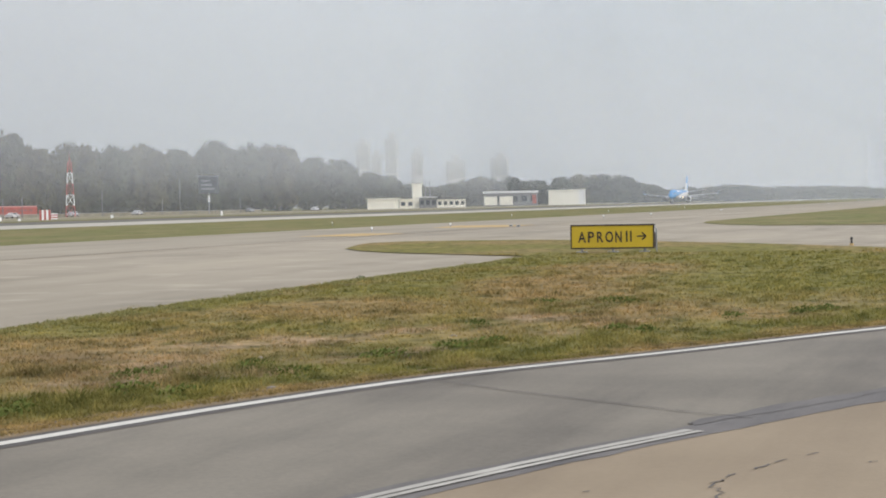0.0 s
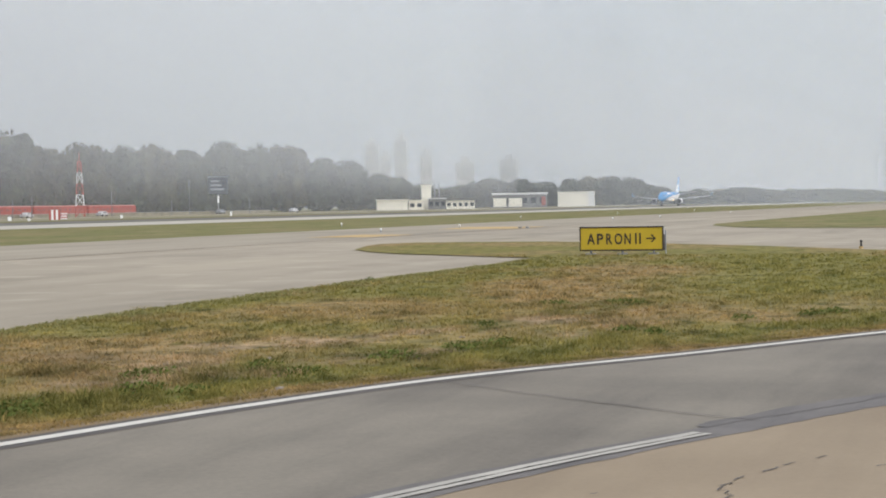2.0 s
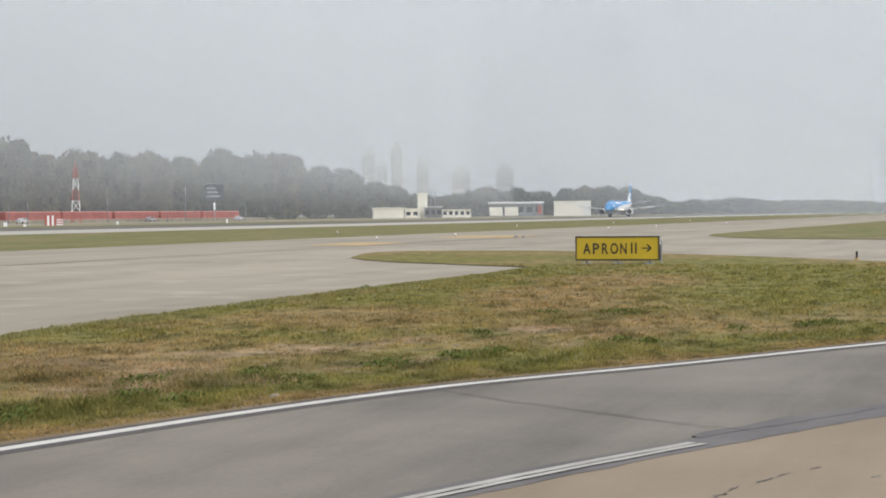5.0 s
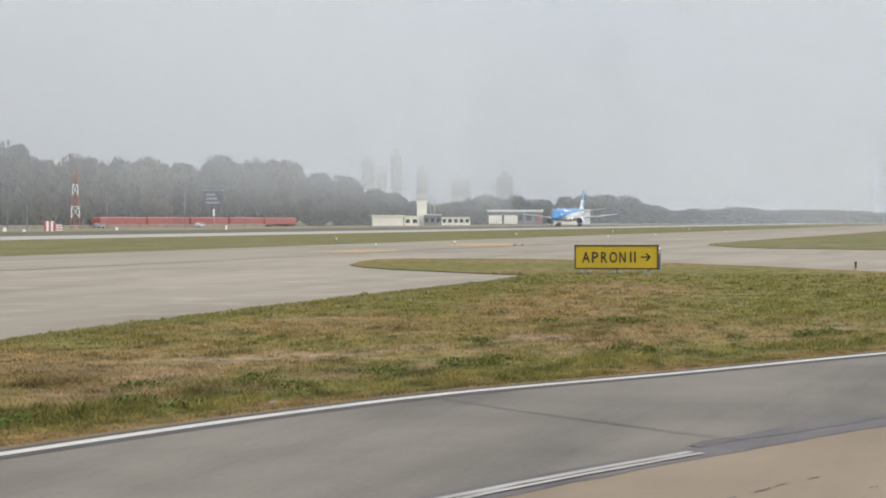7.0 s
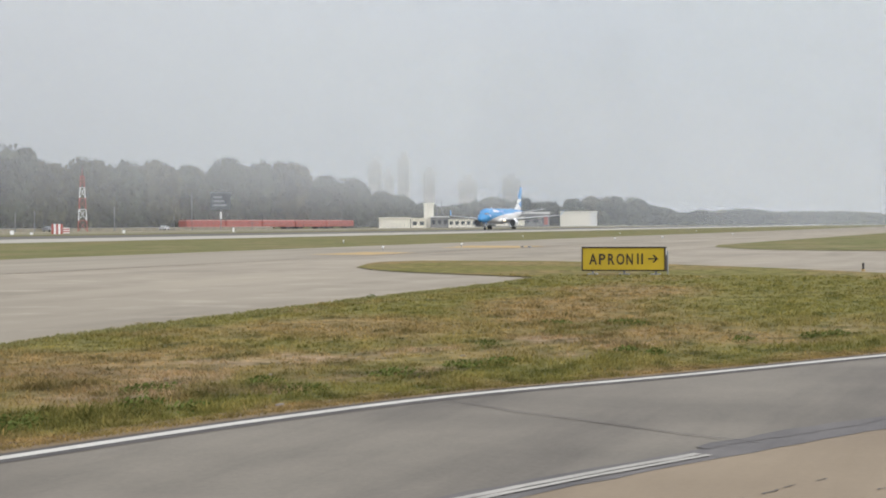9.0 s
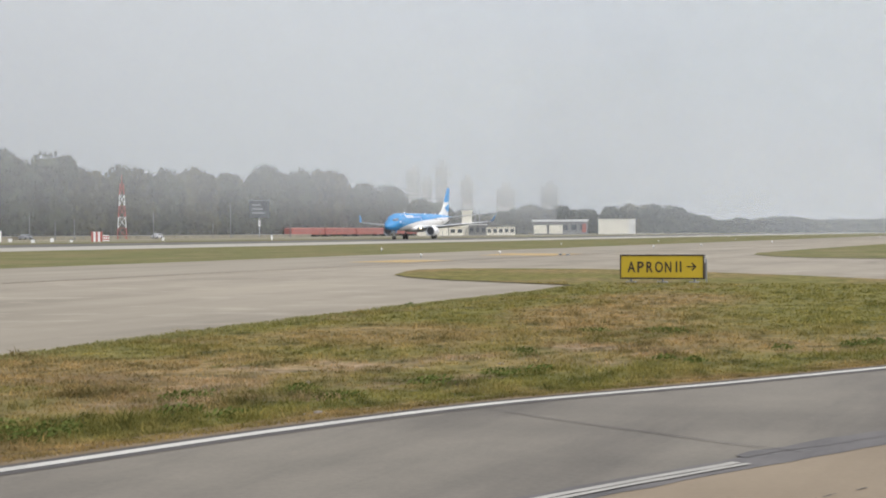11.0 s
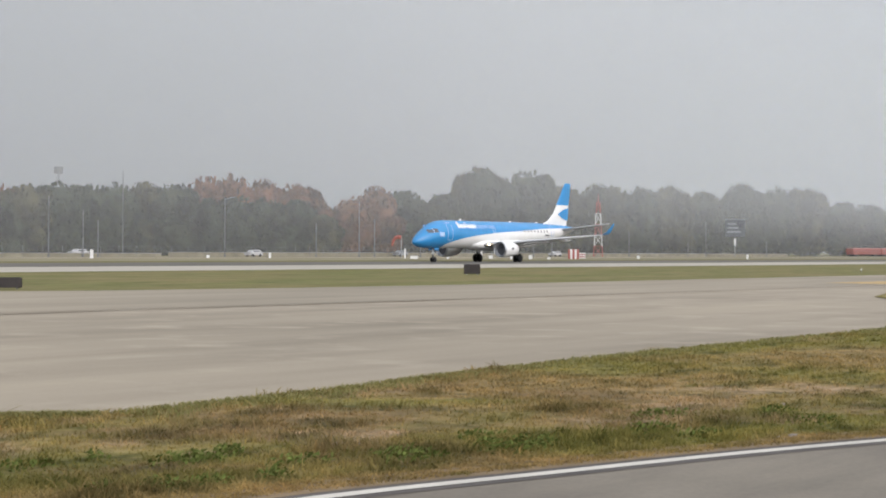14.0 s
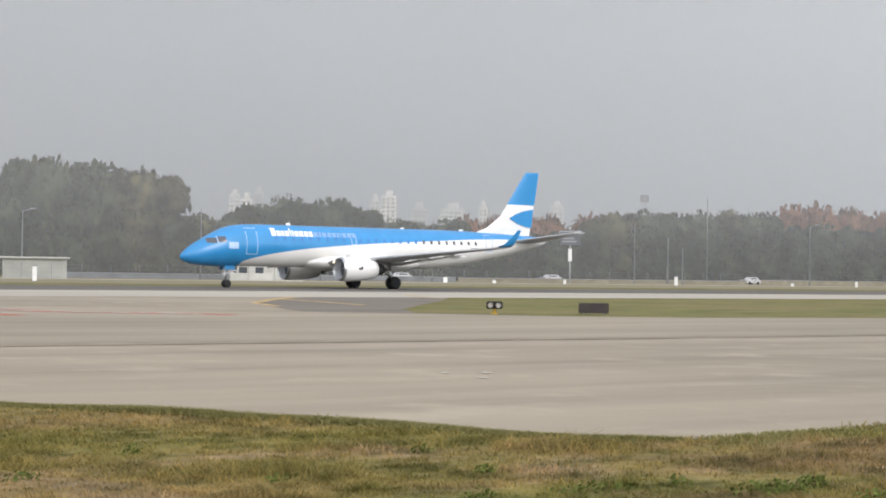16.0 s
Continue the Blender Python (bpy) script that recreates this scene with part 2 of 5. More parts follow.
M_GRASS = grass_mat("turf")
M_TURF = grass_mat("far_turf", False, False, True)
M_BLADE = grass_mat("turf_blades", True)
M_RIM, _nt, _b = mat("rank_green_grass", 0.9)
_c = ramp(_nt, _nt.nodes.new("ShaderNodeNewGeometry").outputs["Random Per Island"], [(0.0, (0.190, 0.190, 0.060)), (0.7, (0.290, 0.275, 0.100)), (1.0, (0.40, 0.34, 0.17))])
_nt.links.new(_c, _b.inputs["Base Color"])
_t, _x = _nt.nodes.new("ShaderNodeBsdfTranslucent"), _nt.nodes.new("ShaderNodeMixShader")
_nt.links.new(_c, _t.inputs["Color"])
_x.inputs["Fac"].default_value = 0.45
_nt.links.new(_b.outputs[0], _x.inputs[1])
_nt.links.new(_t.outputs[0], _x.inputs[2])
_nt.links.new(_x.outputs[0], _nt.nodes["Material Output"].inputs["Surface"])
M_WEED = simple("weeds", (0.110, 0.135, 0.035), 0.95, 0, 0.4, 8)
M_WEED.node_tree.nodes["Principled BSDF"].inputs["Specular IOR Level"].default_value = 0.08
M_CONC = paved("taxiway_concrete", (0.192, 0.172, 0.142), (0.334, 0.299, 0.251), 0.45, 0.06, (0.42, 0.380, 0.325))
M_CONC2 = paved("outer_lane_concrete", (0.198, 0.179, 0.148), (0.316, 0.285, 0.240), 0.4, 0.06)
M_SHOULD = paved("runway_shoulder_concrete", (0.33, 0.32, 0.30), (0.42, 0.405, 0.38), 0.3, 0.03)
M_RUN = paved("runway_asphalt", (0.080, 0.077, 0.072), (0.120, 0.115, 0.108), 0.2, 0.03)
M_ROAD = paved("service_road_concrete", (0.084, 0.076, 0.068), (0.205, 0.188, 0.164), 0.9, 0.35)
M_APRON = paved("apron_concrete", (0.200, 0.158, 0.112), (0.275, 0.222, 0.162), 1.0, 0.5)
M_TAR = paved("tar_seal", (0.060, 0.056, 0.058), (0.115, 0.108, 0.108), 2, 0.8)
M_SEAM = paved("worn_seal", (0.070, 0.068, 0.074), (0.145, 0.138, 0.142), 2, 0.8)
M_ASPH = paved("brownish_asphalt", (0.125, 0.113, 0.102), (0.185, 0.168, 0.152), 0.5, 0.2)
M_WHITE = paved("white_road_paint", (0.44, 0.44, 0.44), (0.60, 0.60, 0.60), 3, 2.0, (0.40, 0.39, 0.38))
M_WORN = paved("worn_white_paint", (0.28, 0.275, 0.27), (0.44, 0.435, 0.43), 3, 2.0)
M_EARTH = paved("sandy_verge", (0.155, 0.115, 0.070), (0.235, 0.180, 0.115), 4, 3)
M_DRY = paved("dry_grass", (0.15, 0.135, 0.085), (0.235, 0.215, 0.145), 0.2, 0.06)
M_JOINT = paved("joint_filler", (0.150, 0.112, 0.082), (0.205, 0.160, 0.122), 1, 0.5)
M_FADED = paved("faded_orange_paint", (0.36, 0.25, 0.11), (0.46, 0.34, 0.17), 1, 0.5)
M_YLINE = paved("yellow_road_paint", (0.40, 0.27, 0.11), (0.52, 0.39, 0.20), 1, 0.5)
M_RED = paved("red_road_paint", (0.36, 0.055, 0.05), (0.46, 0.16, 0.13), 2.5, 0.9)


# ---- building helpers ----
def part(name, bm, material, parent=None, label="", smooth=False):
    me = bpy.data.meshes.new(name)
    bm.to_mesh(me)
    bm.free()
    if smooth:
        for p in me.polygons:
            p.use_smooth = True
    me.materials.append(material)
    ob = new(name, me)
    ob.parent = parent
    if label:
        ob["label"] = label
    return ob


def thing(name, label, category, group="", m=None, kind=""):
    ob = new(name)
    ob.empty_display_size = 0.2
    if m is not None:
        ob.matrix_basis = m
    return tagged(ob, label, category, group, kind)


def box(bm, x0, x1, y0, y1, z0, z1, bev=0.0):
    r = bmesh.ops.create_cube(bm, size=1.0)
    vs = r["verts"]
    bmesh.ops.scale(bm, verts=vs, vec=(x1 - x0, y1 - y0, z1 - z0))
    bmesh.ops.translate(bm, verts=vs, vec=((x0 + x1) / 2, (y0 + y1) / 2, (z0 + z1) / 2))
    if bev:
        es = list({e for v in vs for e in v.link_edges})
        bmesh.ops.bevel(bm, geom=es, offset=bev, segments=2, affect="EDGES")
    return bm


def boxed(*a, bev=0.0):
    return box(bmesh.new(), *a, bev=bev)


def tube(bm, p, q, r0, r1=None, n=8):
    p, q = Vector(p), Vector(q)
    d = q - p
    m = Matrix.Translation((p + q) / 2) @ d.to_track_quat("Z", "Y").to_matrix().to_4x4()
    bmesh.ops.create_cone(bm, cap_ends=True, segments=n, radius1=r0, radius2=r0 if r1 is None else r1, depth=d.length, matrix=m)
    return bm


def sheet(name, pts, z, material, label="", category="", kind="structure", parent=None, step=0.0):
    """A flat polygon; pts are (along the runway, distance towards it)."""
    bm = bmesh.new()
    f = bm.faces.new([bm.verts.new((-l, u, z)) for u, l in pts])
    if f.calc_area() and f.normal.z < 0:
        f.normal_flip()
    f.normal_update()
    if f.normal.z < 0:
        f.normal_flip()
    bmesh.ops.triangulate(bm, faces=bm.faces[:])
    ob = part(name, bm, material, parent)
    return tagged(ob, label, category, "", kind)


def ribbon(name, centre, off0, off1, z, material, label, category, kind="structure", z1=None):
    """A strip beside the line centre, from off0 to off1 on its camera side."""
    bm = bmesh.new()
    a, b = [], []
    for i, (u, l) in enumerate(centre):
        u0, l0 = centre[max(i - 1, 0)]
        u1, l1 = centre[min(i + 1, len(centre) - 1)]
        d = Vector((u1 - u0, l1 - l0)).normalized()
        nu, nl = d.y, -d.x
        a.append(bm.verts.new((-(l + nl * off0), u + nu * off0, z)))
        b.append(bm.verts.new((-(l + nl * off1), u + nu * off1, z if z1 is None else z1)))
    for i in range(len(centre) - 1):
        f = bm.faces.new((a[i], a[i + 1], b[i + 1], b[i]))
        f.normal_update()
        if f.normal.z < 0:
            f.normal_flip()
    return tagged(part(name, bm, material), label, category, "", kind)


def smooth_line(pts, n):
    """Evenly spread points of a smooth curve through pts."""
    xs = [p[0] for p in pts]
    out = []
    for k in range(n + 1):
        u = xs[0] + (xs[-1] - xs[0]) * k / n
        i = max(j for j in range(len(pts) - 1) if xs[j] <= u + 1e-9)
        (u0, l0), (u1, l1) = pts[i], pts[i + 1]
        s = lambda j: (pts[min(j + 1, len(pts) - 1)][1] - pts[max(j - 1, 0)][1]) / (xs[min(j + 1, len(pts) - 1)] - xs[max(j - 1, 0)])
        h = u1 - u0
        t = (u - u0) / h
        out.append((u, (2 * t**3 - 3 * t**2 + 1) * l0 + (t**3 - 2 * t**2 + t) * h * s(i) + (-2 * t**3 + 3 * t**2) * l1 + (t**3 - t**2) * h * s(i + 1)))
    return out


# ---- ground and pavements ----
sheet("ground", [(-3000, -3000), (-3000, 3000), (4000, 3000), (4000, -3000)], 0.0, M_TURF, "flat airfield turf, green and straw-coloured", "ground")
FAR_EDGE = [(-150, 47), (34.5, 47.4), (37, 44.9), (41, 43), (49, 41.3), (60, 40.6), (1500, 40.6)]
sheet("taxiway", [(-150, -60)] + FAR_EDGE + [(1500, 15), (300, 15), (200, -60)], 0.010, M_CONC,
      "pale worn concrete taxiway with long streaks", "taxiway")
sheet("taxiway_far_lane", [(-150, 30.4)] + FAR_EDGE + [(1500, 27.6), (60, 27.8), (40, 28.6), (20, 30.0)], 0.014, M_CONC2, "darker worn outer lane of the taxiway", "taxiway")
sheet("connector", [(-150, 40), (-150, 80), (49, 80), (44.7, 76), (37, 65), (32, 54), (31.1, 51.4), (33, 49.2), (36, 45.4), (36, 40)], 0.012, M_CONC, "concrete link between taxiway and runway", "taxiway")
sheet("asphalt_fillet", [(36, 45.2), (33, 49), (31, 51.3), (32, 54), (37, 65), (44.7, 76), (49, 80.5), (58, 80), (56.5, 78), (49.4, 69), (43, 61.5), (37, 54), (34.5, 49.5), (37.5, 45)], 0.008, M_ASPH,
      "dark asphalt fillet beside the turf strip", "pavement")
sheet("runway_shoulder", [(-300, 80), (-300, 102), (1800, 102), (1800, 80)], 0.010, M_SHOULD, "bright concrete runway shoulder", "runway")
sheet("runway", [(-300, 102), (-300, 131), (1800, 131), (1800, 102)], 0.010, M_RUN, "dark asphalt runway", "runway")

LINE = smooth_line(EDGE, 204)
NEAR = LINE[::3]
ISLAND = [(u, l + 0.25) for u, l in NEAR] + [(44, 0.5), (47.6, 3.4), (51.6, 6.4), (54.5, 8.8), (57, 11.2), (59.5, 13.8), (61.7, 16.6), (62.1, 19.5),
    (62, 22.0), (60, 22.7), (57.5, 22.2), (52.5, 20.7), (49.7, 19.1), (47.4, 17.2), (45.6, 15), (42.8, 11.8), (36.5, 11.65), (30, 11.75), (23.1, 11.6), (17, 11.32), (13, 10.82),
    (10.05, 10.68), (9.6, 11.2), (9.2, 12.0), (8.9, 12.9), (8.5, 13.8), (8.0, 14.6), (7.5, 15.35), (6.55, 16.9), (-8, 41), (-30, 42)]


def inside(u, l, poly):
    c = False
    for (u0, l0), (u1, l1) in zip(poly, poly[1:] + poly[:1]):
        if (l0 > l) != (l1 > l) and u < (u1 - u0) * (l - l0) / (l1 - l0) + u0:
            c = not c
    return c


sheet("grass_island", ISLAND, 0.032, M_GRASS, "uneven turf island, green with straw patches", "grass")
sheet("far_grass", [(80, -20), (84.2, 6), (87.8, 12.2), (92, 14.8), (99, 17.2), (107, 18.4), (129.7, 18.2), (184, 17.4), (500, 15), (500, -80), (120, -80)], 0.032, M_TURF,
      "distant turf beside the taxiway", "grass")
sheet("dry_grass", [(-300, 148), (-300, 237), (1500, 237), (1500, 148)], 0.008, M_DRY, "pale dry grass beyond the runway", "grass")
sheet("perimeter_road", [(-300, 196), (-300, 204), (1500, 204), (1500, 196)], 0.016, M_SHOULD, "pale perimeter road by the fence", "road")
ribbon("service_road", LINE, -0.10, 4.2, 0.016, M_ROAD, "grey worn concrete service road", "road")
SEAM = smooth_line([(-6, 4.9), (0, 4.65), (4, 3.95), (6, 3.46), (7.7, 2.90), (8.4, 2.65), (9.2, 2.34), (10.5, 1.78), (11.5, 1.34), (12.5, 0.84), (14, 0.02), (16, -1.15), (20, -3.7), (30, -11), (45, -22)], 200)
ribbon("apron", SEAM, 0.13, 14, 0.019, M_APRON, "sandy tan apron concrete", "apron")
ribbon("tar_edge", LINE, -0.07, 0.27, 0.020, M_TAR, "dark tar strip under the edge line", "road edge")
ribbon("edge_line", LINE, 0.055, 0.18, 0.024, M_WHITE, "white painted road edge line", "road marking")
ribbon("verge", LINE, -0.34, -0.045, 0.037, M_EARTH, "sandy bare verge between turf and road", "verge", z1=0.0225)
rough_rng = random.Random(3)


def ragged(name, centre, off0, off1, z, material, label, fray):
    ob = ribbon(name, centre, off0, off1, z, material, label, "road marking")
    for v in ob.data.vertices:
        v.co.x += rough_rng.uniform(-fray, fray)
        v.co.y += rough_rng.uniform(-fray, fray)
    return ob


ragged("tar_seam", [p for p in SEAM if p[0] < 30], -0.17, 0.15, 0.0215, M_SEAM, "worn dark tar seam between road and apron", 0.02)
ragged("tar_patch", [p for p in SEAM if 10.55 < p[0] < 16], -0.27, -0.12, 0.024, M_SEAM, "dark tar smear beside the seam", 0.05)
PART_LINE = [p for p in SEAM if p[0] < 10.5]
ragged("lane_line", PART_LINE, -0.075, -0.012, 0.028, M_WORN, "worn white painted lane line", 0.006)
ragged("lane_line", PART_LINE, 0.006, 0.062, 0.028, M_WORN, "worn white painted lane line", 0.006)


def crack(name, pts, width, z, material, label, steps=14, wander=0.03):
    rows = []
    for (u0, l0), (u1, l1) in zip(pts, pts[1:]):
        for k in range(steps):
            t = k / steps
            rows.append((u0 + (u1 - u0) * t + rough_rng.uniform(-wander, wander), l0 + (l1 - l0) * t + rough_rng.uniform(-wander, wander)))
    rows.append(pts[-1])
    ob = ribbon(name, rows, -width / 2, width / 2, z, material, label, "crack")
    for v in ob.data.vertices:
        v.co.x += rough_rng.uniform(-width, width) * 0.35
    return ob


crack("road_crack", [(12.98, 4.34), (12.34, 3.61), (11.81, 2.85), (11.3, 2.16), (10.98, 1.62)], 0.015, 0.026, M_TAR, "dark thin crack across the service road", 8, 0.012)
crack("apron_crack", [(7.8, 1.33), (8.13, 1.34), (8.42, 1.45), (8.55, 1.41)], 0.013, 0.023, M_TAR, "broken dark crack in the apron", 6, 0.025)
for a, b in (((8.62, 1.41), (8.76, 1.38)), ((8.9, 1.31), (9.1, 1.26)), ((9.18, 1.24), (9.29, 1.19)), ((9.46, 1.11), (9.56, 1.06)), ((9.25, 0.77), (9.31, 0.73)), ((8.06, 2.0), (8.1, 1.97))):
    crack("apron_crack", [a, b], 0.012, 0.023, M_TAR, "broken dark crack in the apron", 4, 0.012)

# long joints and streaks of the taxiway
for l, w in ((28.6, 0.17),):
    crack("taxiway_joint", [(-40, l + 1.6), (20, l + 0.4), (40, l - 0.3), (60, l - 0.8), (300, l - 1)], w, 0.018, M_JOINT, "long dark joint in the concrete taxiway", 12, 0.05)
for u, l in ((14.22, 19.68), (14.76, 19.46), (14.02, 18.54)):
    sheet("chalk_mark", [(u - 0.06, l - 0.08), (u + 0.05, l - 0.09), (u + 0.07, l + 0.08), (u - 0.04, l + 0.10)], 0.020, M_WHITE, "small white chalk mark on the taxiway", "road marking")

# worn markings on taxiway and link
sheet("orange_marking", [(74, 28.6), (75, 32), (81.5, 31.6), (80, 28.4)], 0.020, M_FADED, "faded orange paint on the taxiway", "road marking")
sheet("orange_marking", [(95.6, 28), (97, 33), (106, 34), (104, 28.4)], 0.020, M_FADED, "faded orange paint on the taxiway", "road marking")
crack("yellow_line", [(44.0, 75.5), (42.0, 68), (39.9, 61.0)], 0.36, 0.014, M_YLINE, "faded yellow guide line on asphalt", 4, 0.01)
crack("yellow_line", [(60.5, 88), (57, 81), (54.5, 75.5)], 0.24, 0.016, M_YLINE, "faded yellow guide line on asphalt", 4, 0.01)
crack("yellow_line", [(34.5, 59), (36.9, 65.0), (41.5, 71.6), (47.5, 79.5)], 0.34, 0.018, M_YLINE, "faded yellow guide line on asphalt", 6, 0.02)
crack("red_marking", [(19.5, 57.5), (21.4, 54.2), (22.3, 51.5), (24.3, 49.9), (26.4, 47.8)], 0.85, 0.018, M_RED, "worn red holding-position paint", 8, 0.10)
crack("red_marking", [(17.0, 53.0), (19.2, 49.6), (19.5, 47.9)], 0.75, 0.018, M_RED, "worn red holding-position paint", 10, 0.08)
crack("white_marking", [(21.0, 53.6), (23.4, 50.8), (25.6, 48.3)], 0.35, 0.022, M_WHITE, "worn white holding-position paint", 8, 0.2)

# ---- yellow direction sign ----
M_SIGNY = simple("sign_yellow", (0.60, 0.42, 0.02), 0.45, 0, 0.06, 2)
M_BLACK = simple("sign_black", (0.018, 0.016, 0.015), 0.5)
M_DKBROWN = simple("sign_frame_dark", (0.045, 0.030, 0.018), 0.5)
M_STEEL = simple("galvanised_steel", (0.36, 0.37, 0.38), 0.45, 0.6)
M_OFFWHITE = simple("white_paint", (0.80, 0.80, 0.78), 0.5, 0, 0.04, 1.0)


def text_mesh(body, size):
    cu = bpy.data.curves.new("lettering", "FONT")
    cu.body, cu.size, cu.extrude, cu.resolution_u = body, size, 0.004, 3
    cu.align_x, cu.align_y = "LEFT", "BOTTOM_BASELINE"
    cu.offset = 0.008 if size == 0.40 else 0.0
    ob = bpy.data.objects.new("tmp", cu)
    scene.collection.objects.link(ob)
    me = bpy.data.meshes.new_from_object(ob.evaluated_get(bpy.context.evaluated_depsgraph_get()))
    bpy.data.objects.remove(ob)
    return me



def letter_part(name, body_text, size, width, material, parent, m, label=""):
    me = text_mesh(body_text, size)
    xs = [v.co.x for v in me.vertices]
    k = width / (max(xs) - min(xs))
    for v in me.vertices:
        v.co.x = (v.co.x - min(xs)) * k
    me.materials.clear()
    me.materials.append(material)
    ob = new(name, me)
    ob.parent = parent
    ob.matrix_basis = m
    if label:
        ob["label"] = label
    return ob


def direction_sign():
    s = thing("direction_sign", "yellow taxiway sign lettered in black on short legs in turf", "sign", m=pose(-10.35, 45.54, 0.03, 0, 0, 1))
    w, z0, z1, dp = 1.13, 0.10, 0.735, 0.20
    part("cabinet", boxed(-w, w, 0.0, dp, z0, z1, bev=0.012), M_DKBROWN, s, "dark brown metal sign box")
    part("panel", boxed(-w + 0.03, w - 0.03, -0.012, 0.0, z0 + 0.03, z1 - 0.03, bev=0.004), M_SIGNY, s, "yellow sign face")
    for a, b, c, d in ((-w, w, z1 - 0.032, z1 + 0.006), (-w, w, z0 - 0.006, z0 + 0.032)):
        part("frame_rail", boxed(a, b, -0.03, 0.01, c, d, bev=0.006), M_DKBROWN, s)
    for a in (-w, w - 0.035):
        part("frame_rail", boxed(a, a + 0.035, -0.029, 0.01, z0 + 0.033, z1 - 0.033, bev=0.006), M_DKBROWN, s)
    for i, c in enumerate("APRON"):
        letter_part("letter", c, 0.40, 0.215 if c in "AO" else 0.175, M_DKBROWN, s, pose(-0.925 + 0.2475 * i + (0 if c in "AO" else 0.02), -0.017, 0.275, 90, 0, 0), "black capital letter")
    for i in (0, 1):
        part("numeral_bar", boxed(0.372 + 0.112 * i, 0.415 + 0.112 * i, -0.020, -0.012, 0.275, 0.565), M_BLACK, s, "black numeral stroke")
    bm = bmesh.new()
    box(bm, 0.665, 0.905, -0.020, -0.012, 0.405, 0.437)
    for sgn in (1, -1):
        vs = [bm.verts.new((x, y, 0.421 + sgn * z)) for y in (-0.020, -0.012) for x, z in ((0.930, 0.0), (0.820, 0.110), (0.790, 0.085), (0.880, 0.0))]
        bm.faces.new(vs[:4])
        bm.faces.new(vs[4:])
        for i in range(4):
            bm.faces.new((vs[i], vs[(i + 1) % 4], vs[4 + (i + 1) % 4], vs[4 + i]))
    part("arrow", bm, M_BLACK, s, "black arrow pointing right")
    for x in (-0.85, 0.0, 0.85):
        part("leg", tube(bmesh.new(), (x, 0.1, -0.02), (x, 0.1, z0), 0.03), M_STEEL, s, "short grey steel leg")
        part("foot", boxed(x - 0.13, x + 0.13, 0.0, 0.2, -0.015, 0.03, bev=0.008), M_STEEL, s)
    part("rear_post", boxed(w + 0.012, w + 0.045, 0.12, 0.16, -0.02, 0.62, bev=0.004), M_STEEL, s, "thin steel post")
    part("side_plate", boxed(w + 0.002, w + 0.008, 0.03, 0.10, 0.52, 0.70), M_OFFWHITE, s, "white plate on the sign's end")


direction_sign()

# ---- aircraft: twin-engined regional jet ----
BLUE, LIGHT = (0.024, 0.250, 0.56), (0.84, 0.84, 0.82)
M_LIGHTPAINT = simple("gloss_white_paint", LIGHT, 0.28, 0, 0.03, 0.6)
M_BLUEPAINT = simple("gloss_blue_paint", BLUE, 0.28, 0, 0.05, 0.5)
M_DARKMETAL = simple("dark_engine_metal", (0.05, 0.05, 0.055), 0.5, 0.5)
M_FAN = simple("fan_blade_metal", (0.10, 0.10, 0.105), 0.45, 0.3)
M_BAREMETAL = simple("bare_metal", (0.52, 0.53, 0.54), 0.3, 0.9)
M_WINGGREY = simple("wing_grey_paint", (0.52, 0.53, 0.54), 0.4, 0, 0.08, 0.5)
M_RUBBER = simple("tyre_rubber", (0.018, 0.018, 0.019), 0.85)
M_GLASS, _nt, _b = mat("cockpit_glass", 0.06)
_b.inputs["Base Color"].default_value = (0.07, 0.08, 0.095, 1)
_b.inputs["Specular IOR Level"].default_value = 0.8
M_LAMP = simple("lit_landing_lamp", (0.9, 0.85, 0.7), 0.3, glow=((1.0, 0.80, 0.50), 6.0))
M_DIMWIN = simple("tinted_cabin_window", (0.03, 0.19, 0.48), 0.2)
M_OUTLINE = simple("pale_outline_paint", (0.42, 0.58, 0.80), 0.4)
M_PALE = simple("pale_blue_lettering", (0.20, 0.36, 0.62), 0.4)


